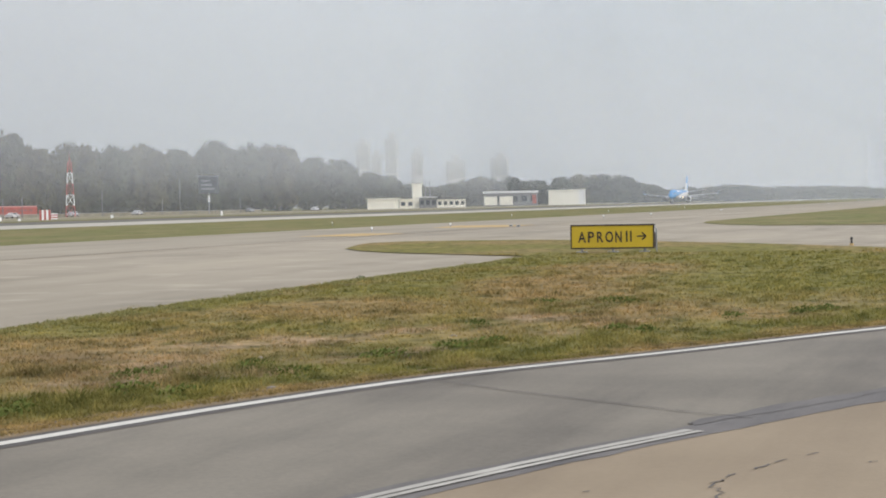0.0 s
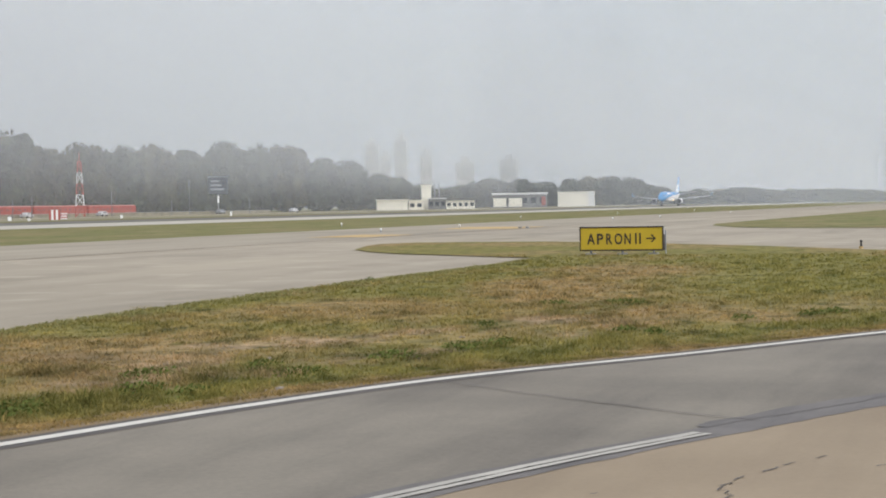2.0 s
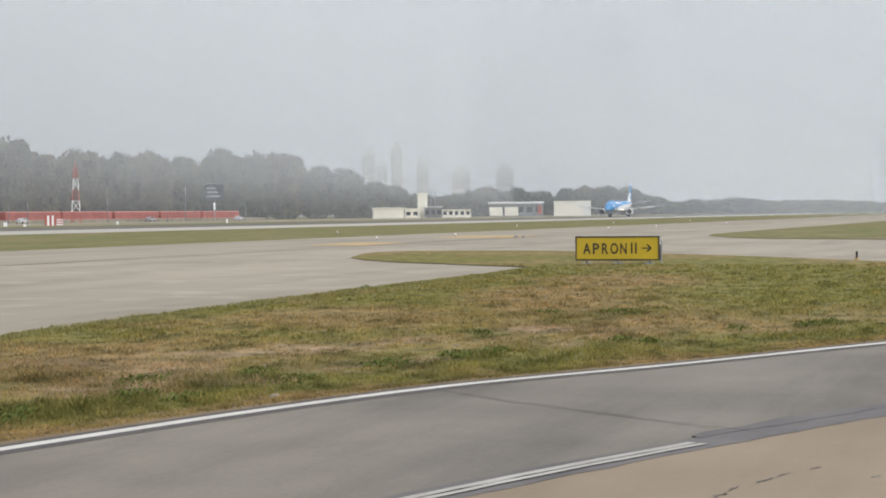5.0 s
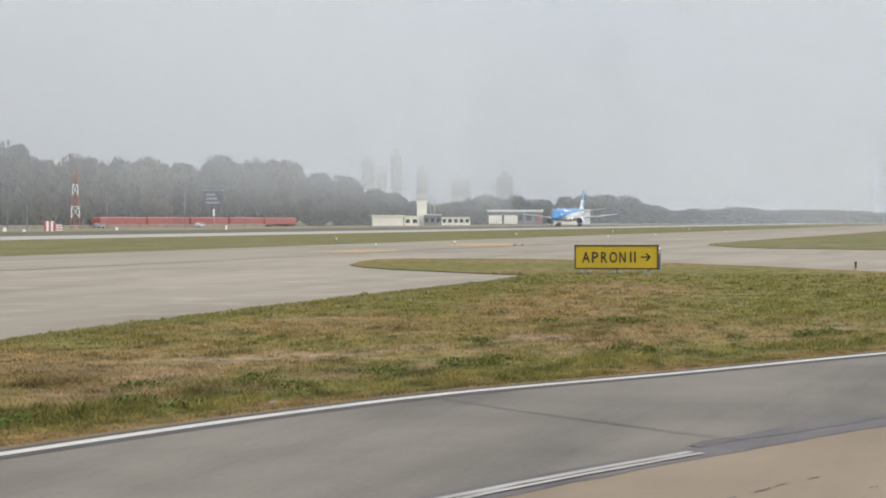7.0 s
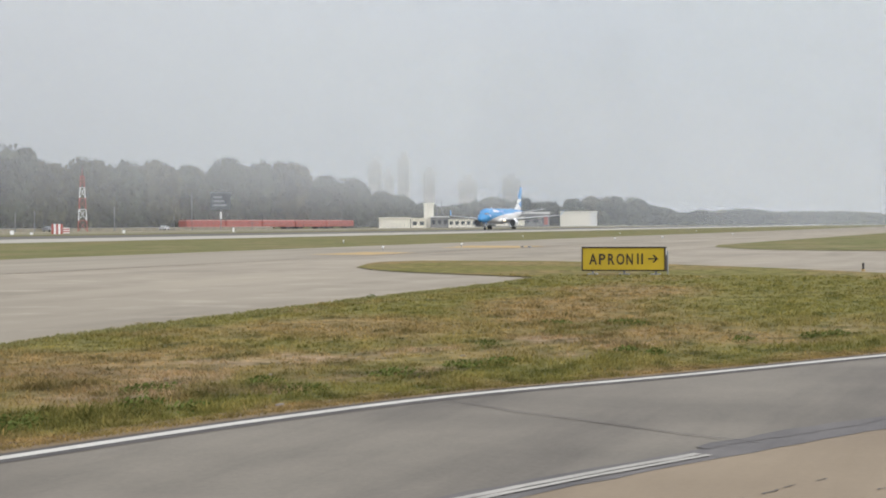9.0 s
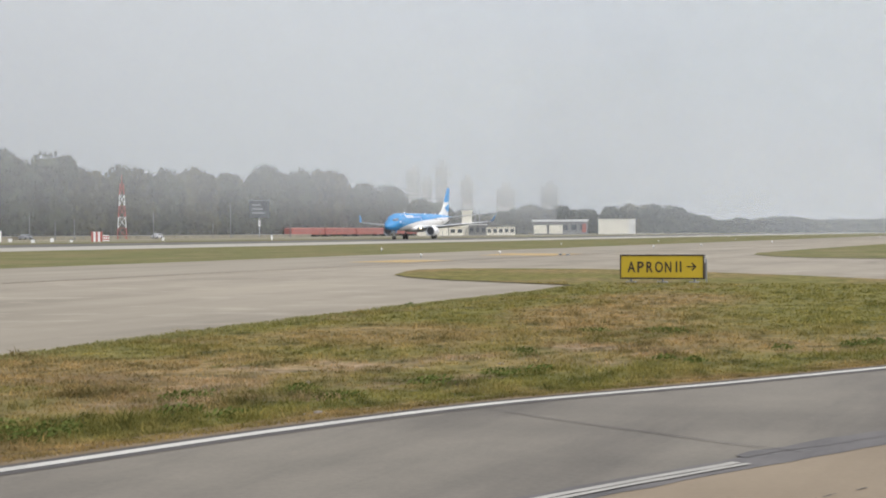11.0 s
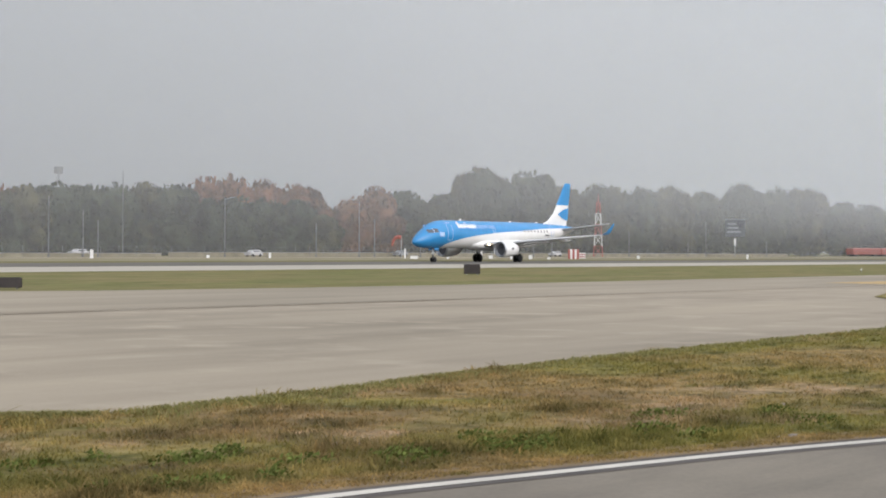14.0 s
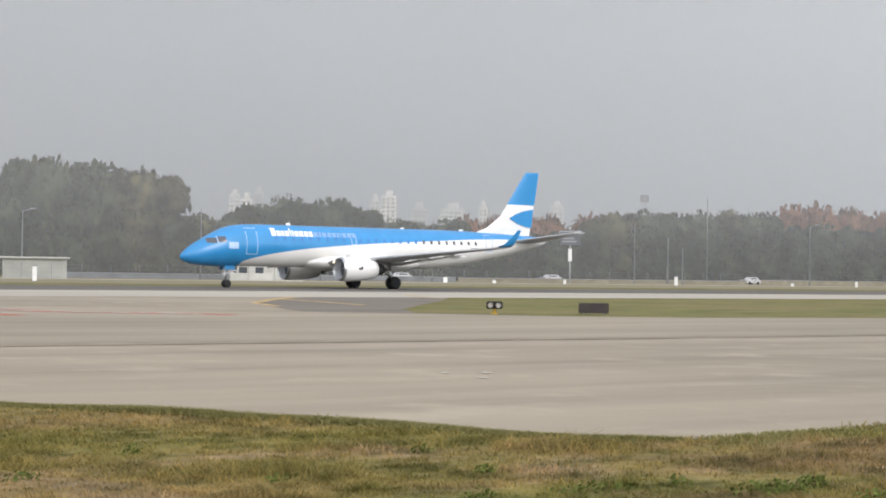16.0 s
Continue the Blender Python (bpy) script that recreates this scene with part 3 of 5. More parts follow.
def livery():
    """Blue upper hull over a white belly, parted by a rising curve."""
    m, nt, b = mat("blue_and_white_hull", 0.27)
    co = nt.nodes.new("ShaderNodeTexCoord")
    sep = nt.nodes.new("ShaderNodeSeparateXYZ")
    nt.links.new(co.outputs["Object"], sep.inputs[0])
    mr = nt.nodes.new("ShaderNodeMapRange")
    mr.inputs["From Max"].default_value = 36.0
    nt.links.new(sep.outputs["Y"], mr.inputs["Value"])
    cv = nt.nodes.new("ShaderNodeFloatCurve")
    pts = cv.mapping.curves[0].points
    line = [(0.0, 0.0), (0.12, 0.0), (0.135, 0.40), (0.18, 0.50), (0.26, 0.60), (0.40, 0.70), (0.60, 0.79), (0.80, 0.86), (1.0, 0.87)]
    pts[0].location, pts[1].location = line[0], line[-1]
    for p in line[1:-1]:
        pts.new(*p)
    cv.mapping.update()
    nt.links.new(mr.outputs[0], cv.inputs["Value"])
    k = nt.nodes.new("ShaderNodeMath")
    k.operation = "MULTIPLY"
    k.inputs[1].default_value = 5.0
    nt.links.new(cv.outputs[0], k.inputs[0])
    g = nt.nodes.new("ShaderNodeMath")
    g.operation = "SUBTRACT"
    nt.links.new(sep.outputs["Z"], g.inputs[0])
    nt.links.new(k.outputs[0], g.inputs[1])
    e = nt.nodes.new("ShaderNodeMapRange")
    e.inputs["From Min"].default_value, e.inputs["From Max"].default_value = -0.04, 0.04
    nt.links.new(g.outputs[0], e.inputs["Value"])
    n = noise_of(nt, 0.7, 5, co.outputs["Object"])
    blue = ramp(nt, n, [(0.3, (0.020, 0.235, 0.52)), (0.7, (0.030, 0.270, 0.60))])
    white = ramp(nt, n, [(0.3, (0.78, 0.78, 0.75)), (0.7, (0.86, 0.86, 0.84))])
    nt.links.new(mixc(nt, e.outputs[0], white, blue), b.inputs["Base Color"])
    b.inputs["Coat Weight"].default_value = 0.3
    return m


M_HULL = livery()
HULL = [(0.0, 2.37, 0.03, 0.03), (0.12, 2.385, 0.24, 0.22), (0.35, 2.42, 0.43, 0.40), (0.8, 2.52, 0.68, 0.66), (1.5, 2.68, 0.96, 0.93), (2.2, 2.84, 1.16, 1.15),
        (2.8, 2.98, 1.28, 1.33), (3.4, 3.12, 1.37, 1.49), (4.2, 3.25, 1.44, 1.60), (5.2, 3.33, 1.49, 1.66), (6.5, 3.36, 1.505, 1.675), (12, 3.36, 1.505, 1.675),
        (18, 3.36, 1.505, 1.675), (23, 3.36, 1.505, 1.675), (25, 3.43, 1.46, 1.60), (27, 3.55, 1.36, 1.45), (29, 3.70, 1.20, 1.24), (31, 3.86, 0.98, 1.01),
        (33, 4.04, 0.72, 0.75), (34.8, 4.20, 0.44, 0.48), (35.8, 4.29, 0.24, 0.28), (36.2, 4.32, 0.12, 0.15)]


def hull_at(y, z, out=0.0):
    """The half-width of the hull at station y and height z."""
    for (y0, c0, w0, h0), (y1, c1, w1, h1) in zip(HULL, HULL[1:]):
        if y0 <= y <= y1:
            t = (y - y0) / (y1 - y0)
            c, w, h = c0 + t * (c1 - c0), w0 + t * (w1 - w0), h0 + t * (h1 - h0)
            return w * math.sqrt(max(0.0, 1 - ((z - c) / h) ** 2)) + out
    return 0.0


def loft(rings, caps=True):
    bm = bmesh.new()
    vs = [[bm.verts.new(p) for p in r] for r in rings]
    n = len(rings[0])
    for a, b in zip(vs, vs[1:]):
        for i in range(n):
            bm.faces.new((a[i], a[(i + 1) % n], b[(i + 1) % n], b[i]))
    if caps:
        bm.faces.new(vs[0][::-1])
        bm.faces.new(vs[-1])
    bmesh.ops.recalc_face_normals(bm, faces=bm.faces[:])
    return bm


FOIL = [(0.0, 0.0), (0.03, 0.22), (0.12, 0.40), (0.30, 0.52), (0.55, 0.42), (0.80, 0.20), (1.0, 0.02), (0.80, -0.12), (0.55, -0.28), (0.30, -0.42), (0.12, -0.34), (0.03, -0.18)]


def aerofoil(sections, upright=False):
    """sections: (span, leading edge, height, chord, thickness)."""
    rings = []
    for s, le, z, c, th in sections:
        rings.append([(th * k, le + c * t, s) if upright else (s, le + c * t, z + th * k) for t, k in FOIL])
    return loft(rings)


def lathe(profile, n=28, centre=(0, 0, 0), caps=True):
    """Turned about an axis along y; profile: (y, radius)."""
    cx, cy, cz = centre
    return loft([[(cx + r * math.cos(2 * math.pi * i / n), cy + y, cz + r * math.sin(2 * math.pi * i / n)) for i in range(n)] for y, r in profile], caps)


def on_hull(y0, y1, z0, z1, out=0.012, side=1, ny=2, nz=3):
    """A thin plate that follows the hull's side."""
    bm = bmesh.new()
    g = [[bm.verts.new((side * hull_at(y0 + (y1 - y0) * i / ny, z0 + (z1 - z0) * j / nz, out), y0 + (y1 - y0) * i / ny, z0 + (z1 - z0) * j / nz)) for j in range(nz + 1)] for i in range(ny + 1)]
    for i in range(ny):
        for j in range(nz):
            bm.faces.new((g[i][j], g[i + 1][j], g[i + 1][j + 1], g[i][j + 1]))
    r = bmesh.ops.extrude_face_region(bm, geom=bm.faces[:])
    bmesh.ops.translate(bm, verts=[v for v in r["geom"] if isinstance(v, bmesh.types.BMVert)], vec=(-side * 0.03, 0, 0))
    bmesh.ops.recalc_face_normals(bm, faces=bm.faces[:])
    return bm


def outline_on_hull(y0, y1, z0, z1, w=0.05):
    bm = bmesh.new()
    for a, b, c, d in ((y0, y1, z1 - w, z1), (y0, y1, z0, z0 + w), (y0, y0 + w, z0, z1), (y1 - w, y1, z0, z1)):
        t = on_hull(a, b, c, d, 0.010, 1, 2, 6)
        me = bpy.data.meshes.new("tmp")
        t.to_mesh(me)
        t.free()
        bm.from_mesh(me)
        bpy.data.meshes.remove(me)
    return bm


def wheel(parent, name, x, y, r, w):
    ty = part(name, lathe_x([(-w / 2, r * 0.55), (-w / 2, r * 0.86), (-w * 0.32, r * 0.98), (0, r), (w * 0.32, r * 0.98), (w / 2, r * 0.86), (w / 2, r * 0.55)], 24), M_RUBBER, parent, "black rubber tyre", True)
    ty.matrix_basis = Matrix.Translation((x, y, r))
    part("rim", lathe_x([(-w * 0.46, r * 0.2), (-w * 0.40, r * 0.56), (w * 0.40, r * 0.56), (w * 0.46, r * 0.2)], 20), M_BAREMETAL, ty, "grey metal wheel rim", True)
    return ty


def lathe_x(profile, n):
    return loft([[(x, r * math.cos(2 * math.pi * i / n), r * math.sin(2 * math.pi * i / n)) for i in range(n)] for x, r in profile])


def airliner():
    a = thing("airliner", "blue and white twin-engined passenger jet rolling on the runway", "airplane")
    n = 40
    fuse = part("fuselage", loft([[(w * math.cos(2 * math.pi * i / n), y, c + h * math.sin(2 * math.pi * i / n)) for i in range(n)] for y, c, w, h in HULL]), M_HULL, a,
                "blue upper hull over a white belly", True)
    part("belly_fairing", loft([[(w * math.cos(2 * math.pi * i / 24), y, 2.15 + h * math.sin(2 * math.pi * i / 24)) for i in range(24)] for y, w, h in
         ((10.2, 0.3, 0.1), (11, 1.1, 0.45), (12.5, 1.55, 0.72), (15, 1.72, 0.80), (18, 1.72, 0.80), (20.5, 1.45, 0.66), (22.3, 0.8, 0.3), (23, 0.2, 0.1))]), M_LIGHTPAINT, a, "white wing-root fairing", True)
    for s in (1, -1):
        wing = part("wing", aerofoil([(s * 1.2, 12.2, 2.05, 6.6, 0.75), (s * 4.9, 14.9, 2.45, 3.9, 0.46), (s * 9.5, 17.6, 2.95, 2.5, 0.30), (s * 13.4, 19.9, 3.34, 1.5, 0.17),
                     (s * 13.75, 20.2, 3.42, 1.35, 0.13)]), M_WINGGREY, a, "pale grey swept wing", True)
        part("winglet", aerofoil([(s * 13.74, 20.25, 3.43, 1.33, 0.12), (s * 13.98, 20.75, 3.66, 0.95, 0.09), (s * 14.12, 21.2, 4.1, 0.72, 0.07), (s * 14.36, 21.75, 4.75, 0.34, 0.05)]) if s > 0 else
             aerofoil([(s * 13.74, 20.25, 3.43, 1.33, 0.12), (s * 13.98, 20.75, 3.66, 0.95, 0.09), (s * 14.12, 21.2, 4.1, 0.72, 0.07), (s * 14.36, 21.75, 4.75, 0.34, 0.05)]), M_BLUEPAINT, wing, "blue upturned winglet", True)
        part("flap", aerofoil([(s * 1.75, 18.2, 1.95, 1.5, 0.22), (s * 4.9, 18.4, 2.28, 1.1, 0.18), (s * 9.3, 19.7, 2.76, 0.8, 0.12)]), M_LIGHTPAINT, wing, "lowered white wing flap", True)
        for x, y in ((3.1, 17.6), (6.2, 18.0), (8.6, 18.9)):
            part("flap_fairing", lathe([(0, 0.03), (0.3, 0.14), (0.9, 0.19), (1.6, 0.14), (2.2, 0.02)], 10, (s * x, y, 2.0 + 0.09 * (x - 1))), M_LIGHTPAINT, wing, "white teardrop flap fairing", True)
        part("leading_edge", aerofoil([(s * 1.8, 12.60, 2.12, 0.35, 0.30), (s * 4.9, 14.86, 2.46, 0.24, 0.2), (s * 13.4, 19.87, 3.35, 0.12, 0.09)]), M_BAREMETAL, wing, "bare metal leading edge", True)
        eng = part("engine", lathe([(12.5, 0.74), (12.0, 0.78), (11.80, 0.81), (11.74, 0.86), (11.80, 0.90), (12.1, 0.96), (12.8, 0.97), (13.8, 0.92), (14.7, 0.78), (15.1, 0.68), (15.1, 0.60), (14.5, 0.58)], 32, (s * 4.35, 0, 1.58), False),
                   M_LIGHTPAINT, a, "white engine nacelle", True)
        part("intake_lip", lathe([(11.90, 0.785), (11.76, 0.805), (11.70, 0.86), (11.76, 0.91), (11.92, 0.945)], 32, (s * 4.35, 0, 1.58), False), M_BAREMETAL, eng, "polished metal intake lip", True)
        part("intake_duct", lathe([(11.94, 0.772), (12.2, 0.755), (12.38, 0.735)], 28, (s * 4.35, 0, 1.58), False), M_WINGGREY, eng, "grey intake duct", True)
        part("fan", lathe([(12.0, 0.02), (12.25, 0.18), (12.35, 0.22), (12.36, 0.76), (12.40, 0.76)], 24, (s * 4.35, 0, 1.58)), M_FAN, eng, "dark fan inside the intake")
        part("exhaust", lathe([(14.6, 0.57), (15.4, 0.47), (15.8, 0.40), (15.8, 0.30), (16.4, 0.04)], 20, (s * 4.35, 0, 1.60)), M_DARKMETAL, eng, "dark metal exhaust cone", True)
        part("pylon", loft([[(s * 4.35 + 0.15 * k, y, z) for y, k in ((12.4, 0), (13.4, 1), (15.5, 1), (16.6, 0), (15.5, -1), (13.4, -1))] for z in (2.3, 2.72)]), M_LIGHTPAINT, eng, "", True)
        for i in range(2):
            part("nacelle_mark", boxed(s * 5.30, s * 5.335, 13.0 + 0.22 * i, 13.16 + 0.22 * i, 1.55, 1.70 + 0.1 * i), M_DARKMETAL, eng, "small dark marking")
        part("tailplane", aerofoil([(s * 0.55, 31.7, 4.15, 3.5, 0.36), (s * 6.04, 34.4, 4.98, 1.3, 0.12)]), M_WINGGREY, a, "grey swept tailplane", True)
        leg = part("main_gear_leg", tube(tube(bmesh.new(), (s * 3.0, 17.75, 0.5), (s * 2.75, 17.5, 2.1), 0.12, 0.14), (s * 3.0, 17.8, 0.75), (s * 1.7, 17.2, 1.8), 0.06), M_BAREMETAL, a, "metal main landing-gear strut", True)
        tube_bm = tube(bmesh.new(), (s * 3.0 - 0.45, 17.84, 0.5), (s * 3.0 + 0.45, 17.84, 0.5), 0.08)
        part("axle", tube_bm, M_DARKMETAL, leg)
        for o in (-0.30, 0.30):
            wheel(leg, "wheel", s * 3.0 + o, 17.84, 0.51, 0.34)
        part("landing_light", boxed(s * 2.02, s * 2.30, 12.65, 12.80, 2.02, 2.26, bev=0.03), M_LAMP, wing, "glowing landing light in the wing root")
        # cabin windows and doors
        for i in range(30):
            y = 7.6 + 0.79 * i
            if 7 <= y <= 28.0 and not (14.6 < y < 15.4):
                part("cabin_window", on_hull(y, y + 0.24, 3.76, 4.07, 0.012, s, 1, 2), M_GLASS if y > 21.5 else M_DIMWIN, fuse, "small dark cabin window" if y > 21.5 else "small blue-tinted cabin window")
        part("cockpit_side_window", on_hull(2.75, 3.35, 3.52, 3.98, 0.015, s, 3, 3), M_GLASS, fuse, "dark cockpit side window")
        part("windscreen", on_hull(1.92, 2.66, 3.46, 3.86, 0.015, s, 4, 3), M_GLASS, fuse, "dark raked windscreen")
        part("window_post", on_hull(2.68, 2.74, 3.46, 4.02, 0.018, s, 1, 3), M_OUTLINE, fuse, "pale windscreen post")
    part("door_outline", outline_on_hull(5.05, 6.05, 2.62, 4.72), M_OUTLINE, fuse, "white outlined forward door")
    part("door_outline", outline_on_hull(14.75, 15.25, 3.55, 4.45), M_OUTLINE, fuse, "outlined overwing exit")
    part("door_outline", outline_on_hull(28.6, 29.4, 3.3, 4.7), M_PALE, fuse, "outlined rear door")
    part("pale_patch", on_hull(3.55, 4.35, 3.05, 3.55, 0.012), M_OUTLINE, fuse, "pale blue square patch")
    # airline name drawn as plain bars
    y = 7.35
    for wdt, hgt in ((0.42, 0.62), (0.36, 0.42), (0.22, 0.42), (0.36, 0.42), (0.12, 0.62), (0.12, 0.50), (0.36, 0.42), (0.36, 0.42), (0.36, 0.42), (0.32, 0.42)):
        part("name_bar", on_hull(y, y + wdt, 4.13, 4.13 + hgt, 0.014), M_LIGHTPAINT, fuse, "white bar of the painted name")
        y += wdt + 0.09
    for wdt in (0.42, 0.22, 0.36, 0.36, 0.36, 0.2, 0.12, 0.36, 0.36, 0.32):
        part("name_bar", on_hull(y, y + wdt, 4.13, 4.50, 0.013), M_PALE, fuse, "pale blue bar of the painted name")
        y += wdt + 0.10
    for i in range(5):
        part("registration_bar", on_hull(26.9 + 0.24 * i, 27.06 + 0.24 * i, 3.30, 3.52, 0.012), M_DARKMETAL, fuse, "small dark registration bar")
    fin = part("fin", aerofoil([(4.75, 27.9, 0, 6.4, 0.10), (5.35, 29.6, 0, 4.8, 0.26), (6.4, 31.05, 0, 3.55, 0.36), (7.35, 31.75, 0, 3.0, 0.34), (10.2, 33.75, 0, 1.50, 0.18), (10.33, 33.95, 0, 1.25, 0.10)], True), M_LIGHTPAINT, a, "white tail fin")
    part("fin_top", aerofoil([(7.45, 31.78, 0, 3.05, 0.38), (10.2, 33.72, 0, 1.56, 0.21), (10.345, 33.92, 0, 1.31, 0.13)], True), M_BLUEPAINT, fin, "blue upper tail fin")
    for s in (1, -1):
        bm = bmesh.new()
        vs = [bm.verts.new((s * (0.235 - 0.055 * (y - 32)), y, z)) for y, z in ((31.9, 6.25), (32.6, 6.62), (33.6, 6.92), (34.66, 7.10), (34.45, 5.45), (33.7, 5.55), (32.7, 5.85))]
        f = bm.faces.new(vs)
        r = bmesh.ops.extrude_face_region(bm, geom=[f])
        bmesh.ops.translate(bm, verts=[v for v in r["geom"] if isinstance(v, bmesh.types.BMVert)], vec=(-s * 0.12, 0, 0))
        bmesh.ops.recalc_face_normals(bm, faces=bm.faces[:])
        part("tail_emblem", bm, M_BLUEPAINT, fin, "blue pointed shape on the tail")
    nl = part("nose_gear_leg", tube(tube(bmesh.new(), (0, 4.07, 0.3), (0, 3.85, 1.9), 0.08, 0.1), (0, 4.0, 0.9), (0, 4.9, 1.75), 0.05), M_BAREMETAL, a, "metal nose-gear strut", True)
    part("gear_door", boxed(-0.42, -0.38, 3.7, 4.6, 1.42, 1.75), M_BLUEPAINT, nl)
    part("gear_door", boxed(0.38, 0.42, 3.7, 4.6, 1.42, 1.75), M_BLUEPAINT, nl)
    part("taxi_light", boxed(-0.14, 0.14, 3.78, 3.9, 0.95, 1.15, bev=0.03), M_OFFWHITE, nl)
    for o in (-0.2, 0.2):
        wheel(nl, "wheel", o, 4.07, 0.31, 0.2)
    for y in (9.4, 20.5, 26.6):
        part("blade_antenna", loft([[(0.03 * k, y + c, z) for c, k in ((0, 0), (0.15, 1), (0.4, 0), (0.15, -1))] for z in (4.98, 5.22 if y < 10 else 5.12)]), M_LIGHTPAINT, fuse, "small white blade antenna")
    return a


airliner_ob = airliner()

# ---- trees ----
def leaf_mat(name, lo, hi):
    m, nt, b = mat(name, 0.85)
    r = nt.nodes.new("ShaderNodeNewGeometry").outputs["Random Per Island"]
    o = nt.nodes.new("ShaderNodeObjectInfo").outputs["Random"]
    # Broad noise paints lit and shaded clumps into the leaf colour.
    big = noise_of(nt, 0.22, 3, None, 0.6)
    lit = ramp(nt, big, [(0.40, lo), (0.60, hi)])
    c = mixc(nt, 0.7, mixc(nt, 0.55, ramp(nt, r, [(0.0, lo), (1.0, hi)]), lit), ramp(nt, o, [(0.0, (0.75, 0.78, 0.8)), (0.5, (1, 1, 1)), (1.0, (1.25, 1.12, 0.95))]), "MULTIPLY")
    nt.links.new(c, b.inputs["Base Color"])
    b.inputs["Specular IOR Level"].default_value = 0.1
    return m


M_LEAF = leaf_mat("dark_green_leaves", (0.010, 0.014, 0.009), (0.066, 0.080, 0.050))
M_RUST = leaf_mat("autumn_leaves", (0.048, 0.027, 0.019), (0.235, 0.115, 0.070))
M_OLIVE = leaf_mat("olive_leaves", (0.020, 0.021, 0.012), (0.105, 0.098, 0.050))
M_BARK = simple("bark", (0.13, 0.11, 0.09), 0.9, 0, 0.4, 2)


def crown_mesh(name, rng, lobes, count, size, material):
    """Leaf clumps over overlapping lobes, in a unit crown: radius about 1, height 0..1."""
    co, faces = [], []
    for k in range(count):
        cx, cy, cz, r, h = lobes[rng.randrange(len(lobes))]
        a, e = rng.uniform(0, 6.283), math.asin(rng.uniform(-0.6, 1))
        d = rng.uniform(0.72, 1.06) ** 0.6
        p = Vector((cx + r * d * math.cos(e) * math.cos(a), cy + r * d * math.cos(e) * math.sin(a), max(0.03, cz + h * d * math.sin(e))))
        n = Vector((rng.gauss(0, 1), rng.gauss(0, 1), rng.gauss(0.3, 1))).normalized()
        t = n.orthogonal().normalized()
        b = n.cross(t)
        s = size * rng.uniform(0.5, 1.35)
        i = len(co)
        for q in range(5):
            w = 2 * math.pi * q / 5
            rr = s * rng.uniform(0.55, 1.15)
            v = p + t * math.cos(w) * rr + b * math.sin(w) * rr + n * rng.uniform(-0.2, 0.2) * s
            co.append((v.x, v.y, v.z * 1.0))
        faces.append((i, i + 1, i + 2, i + 3, i + 4))
    me = bpy.data.meshes.new(name)
    me.from_pydata(co, [], faces)
    me.materials.append(material)
    return me


def core_mesh(rng, lobes, material):
    bm = bmesh.new()
    for cx, cy, cz, r, h in lobes:
        m = Matrix.Translation((cx, cy, cz)) @ Matrix.Diagonal((r * 0.86, r * 0.86, h * 0.86, 1))
        rr = bmesh.ops.create_icosphere(bm, subdivisions=2, radius=1.0, matrix=m)
        for v in rr["verts"]:
            v.co += Vector((rng.gauss(0, 0.025), rng.gauss(0, 0.025), rng.gauss(0, 0.02)))
    me = bpy.data.meshes.new("core")
    bm.to_mesh(me)
    bm.free()
    me.materials.append(material)
    return me


def trunk_mesh(rng):
    bm = bmesh.new()
    tube(bm, (0, 0, 0), (0.03, 0.02, 0.45), 0.045, 0.028, 7)
    for k in range(5):
        a = 1.256 * k + rng.uniform(-0.4, 0.4)
        tube(bm, (0.02, 0.01, 0.24 + 0.05 * k), (0.45 * math.cos(a), 0.45 * math.sin(a), 0.55 + 0.05 * k), 0.02, 0.006, 5)
    me = bpy.data.meshes.new("trunk")
    bm.to_mesh(me)
    bm.free()
    me.materials.append(M_BARK)
    return me


def tree_kinds():
    rng = random.Random(5)
    kinds = {}
    for key, material, tall in (("green", M_LEAF, 1.0), ("olive", M_OLIVE, 1.0), ("rust", M_RUST, 0.9)):
        kinds[key] = []
        for v in range(3):
            lobes = [(0, 0, 0.62, 0.62, 0.36), (0.1, 0.1, 0.30, 0.62, 0.26), (-0.25, -0.1, 0.18, 0.52, 0.18), (0.3, -0.2, 0.16, 0.5, 0.16)]
            for k in range(8):
                a, rr = rng.uniform(0, 6.283), rng.uniform(0.25, 0.68)
                lobes.append((rr * math.cos(a), rr * math.sin(a), rng.uniform(0.28, 0.76), rng.uniform(0.26, 0.44), rng.uniform(0.14, 0.24)))
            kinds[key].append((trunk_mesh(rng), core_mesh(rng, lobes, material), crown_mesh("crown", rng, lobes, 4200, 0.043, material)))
    return kinds


KINDS = tree_kinds()
# skyline of the wood: bearing from the runway's direction, tree height in metres, kind

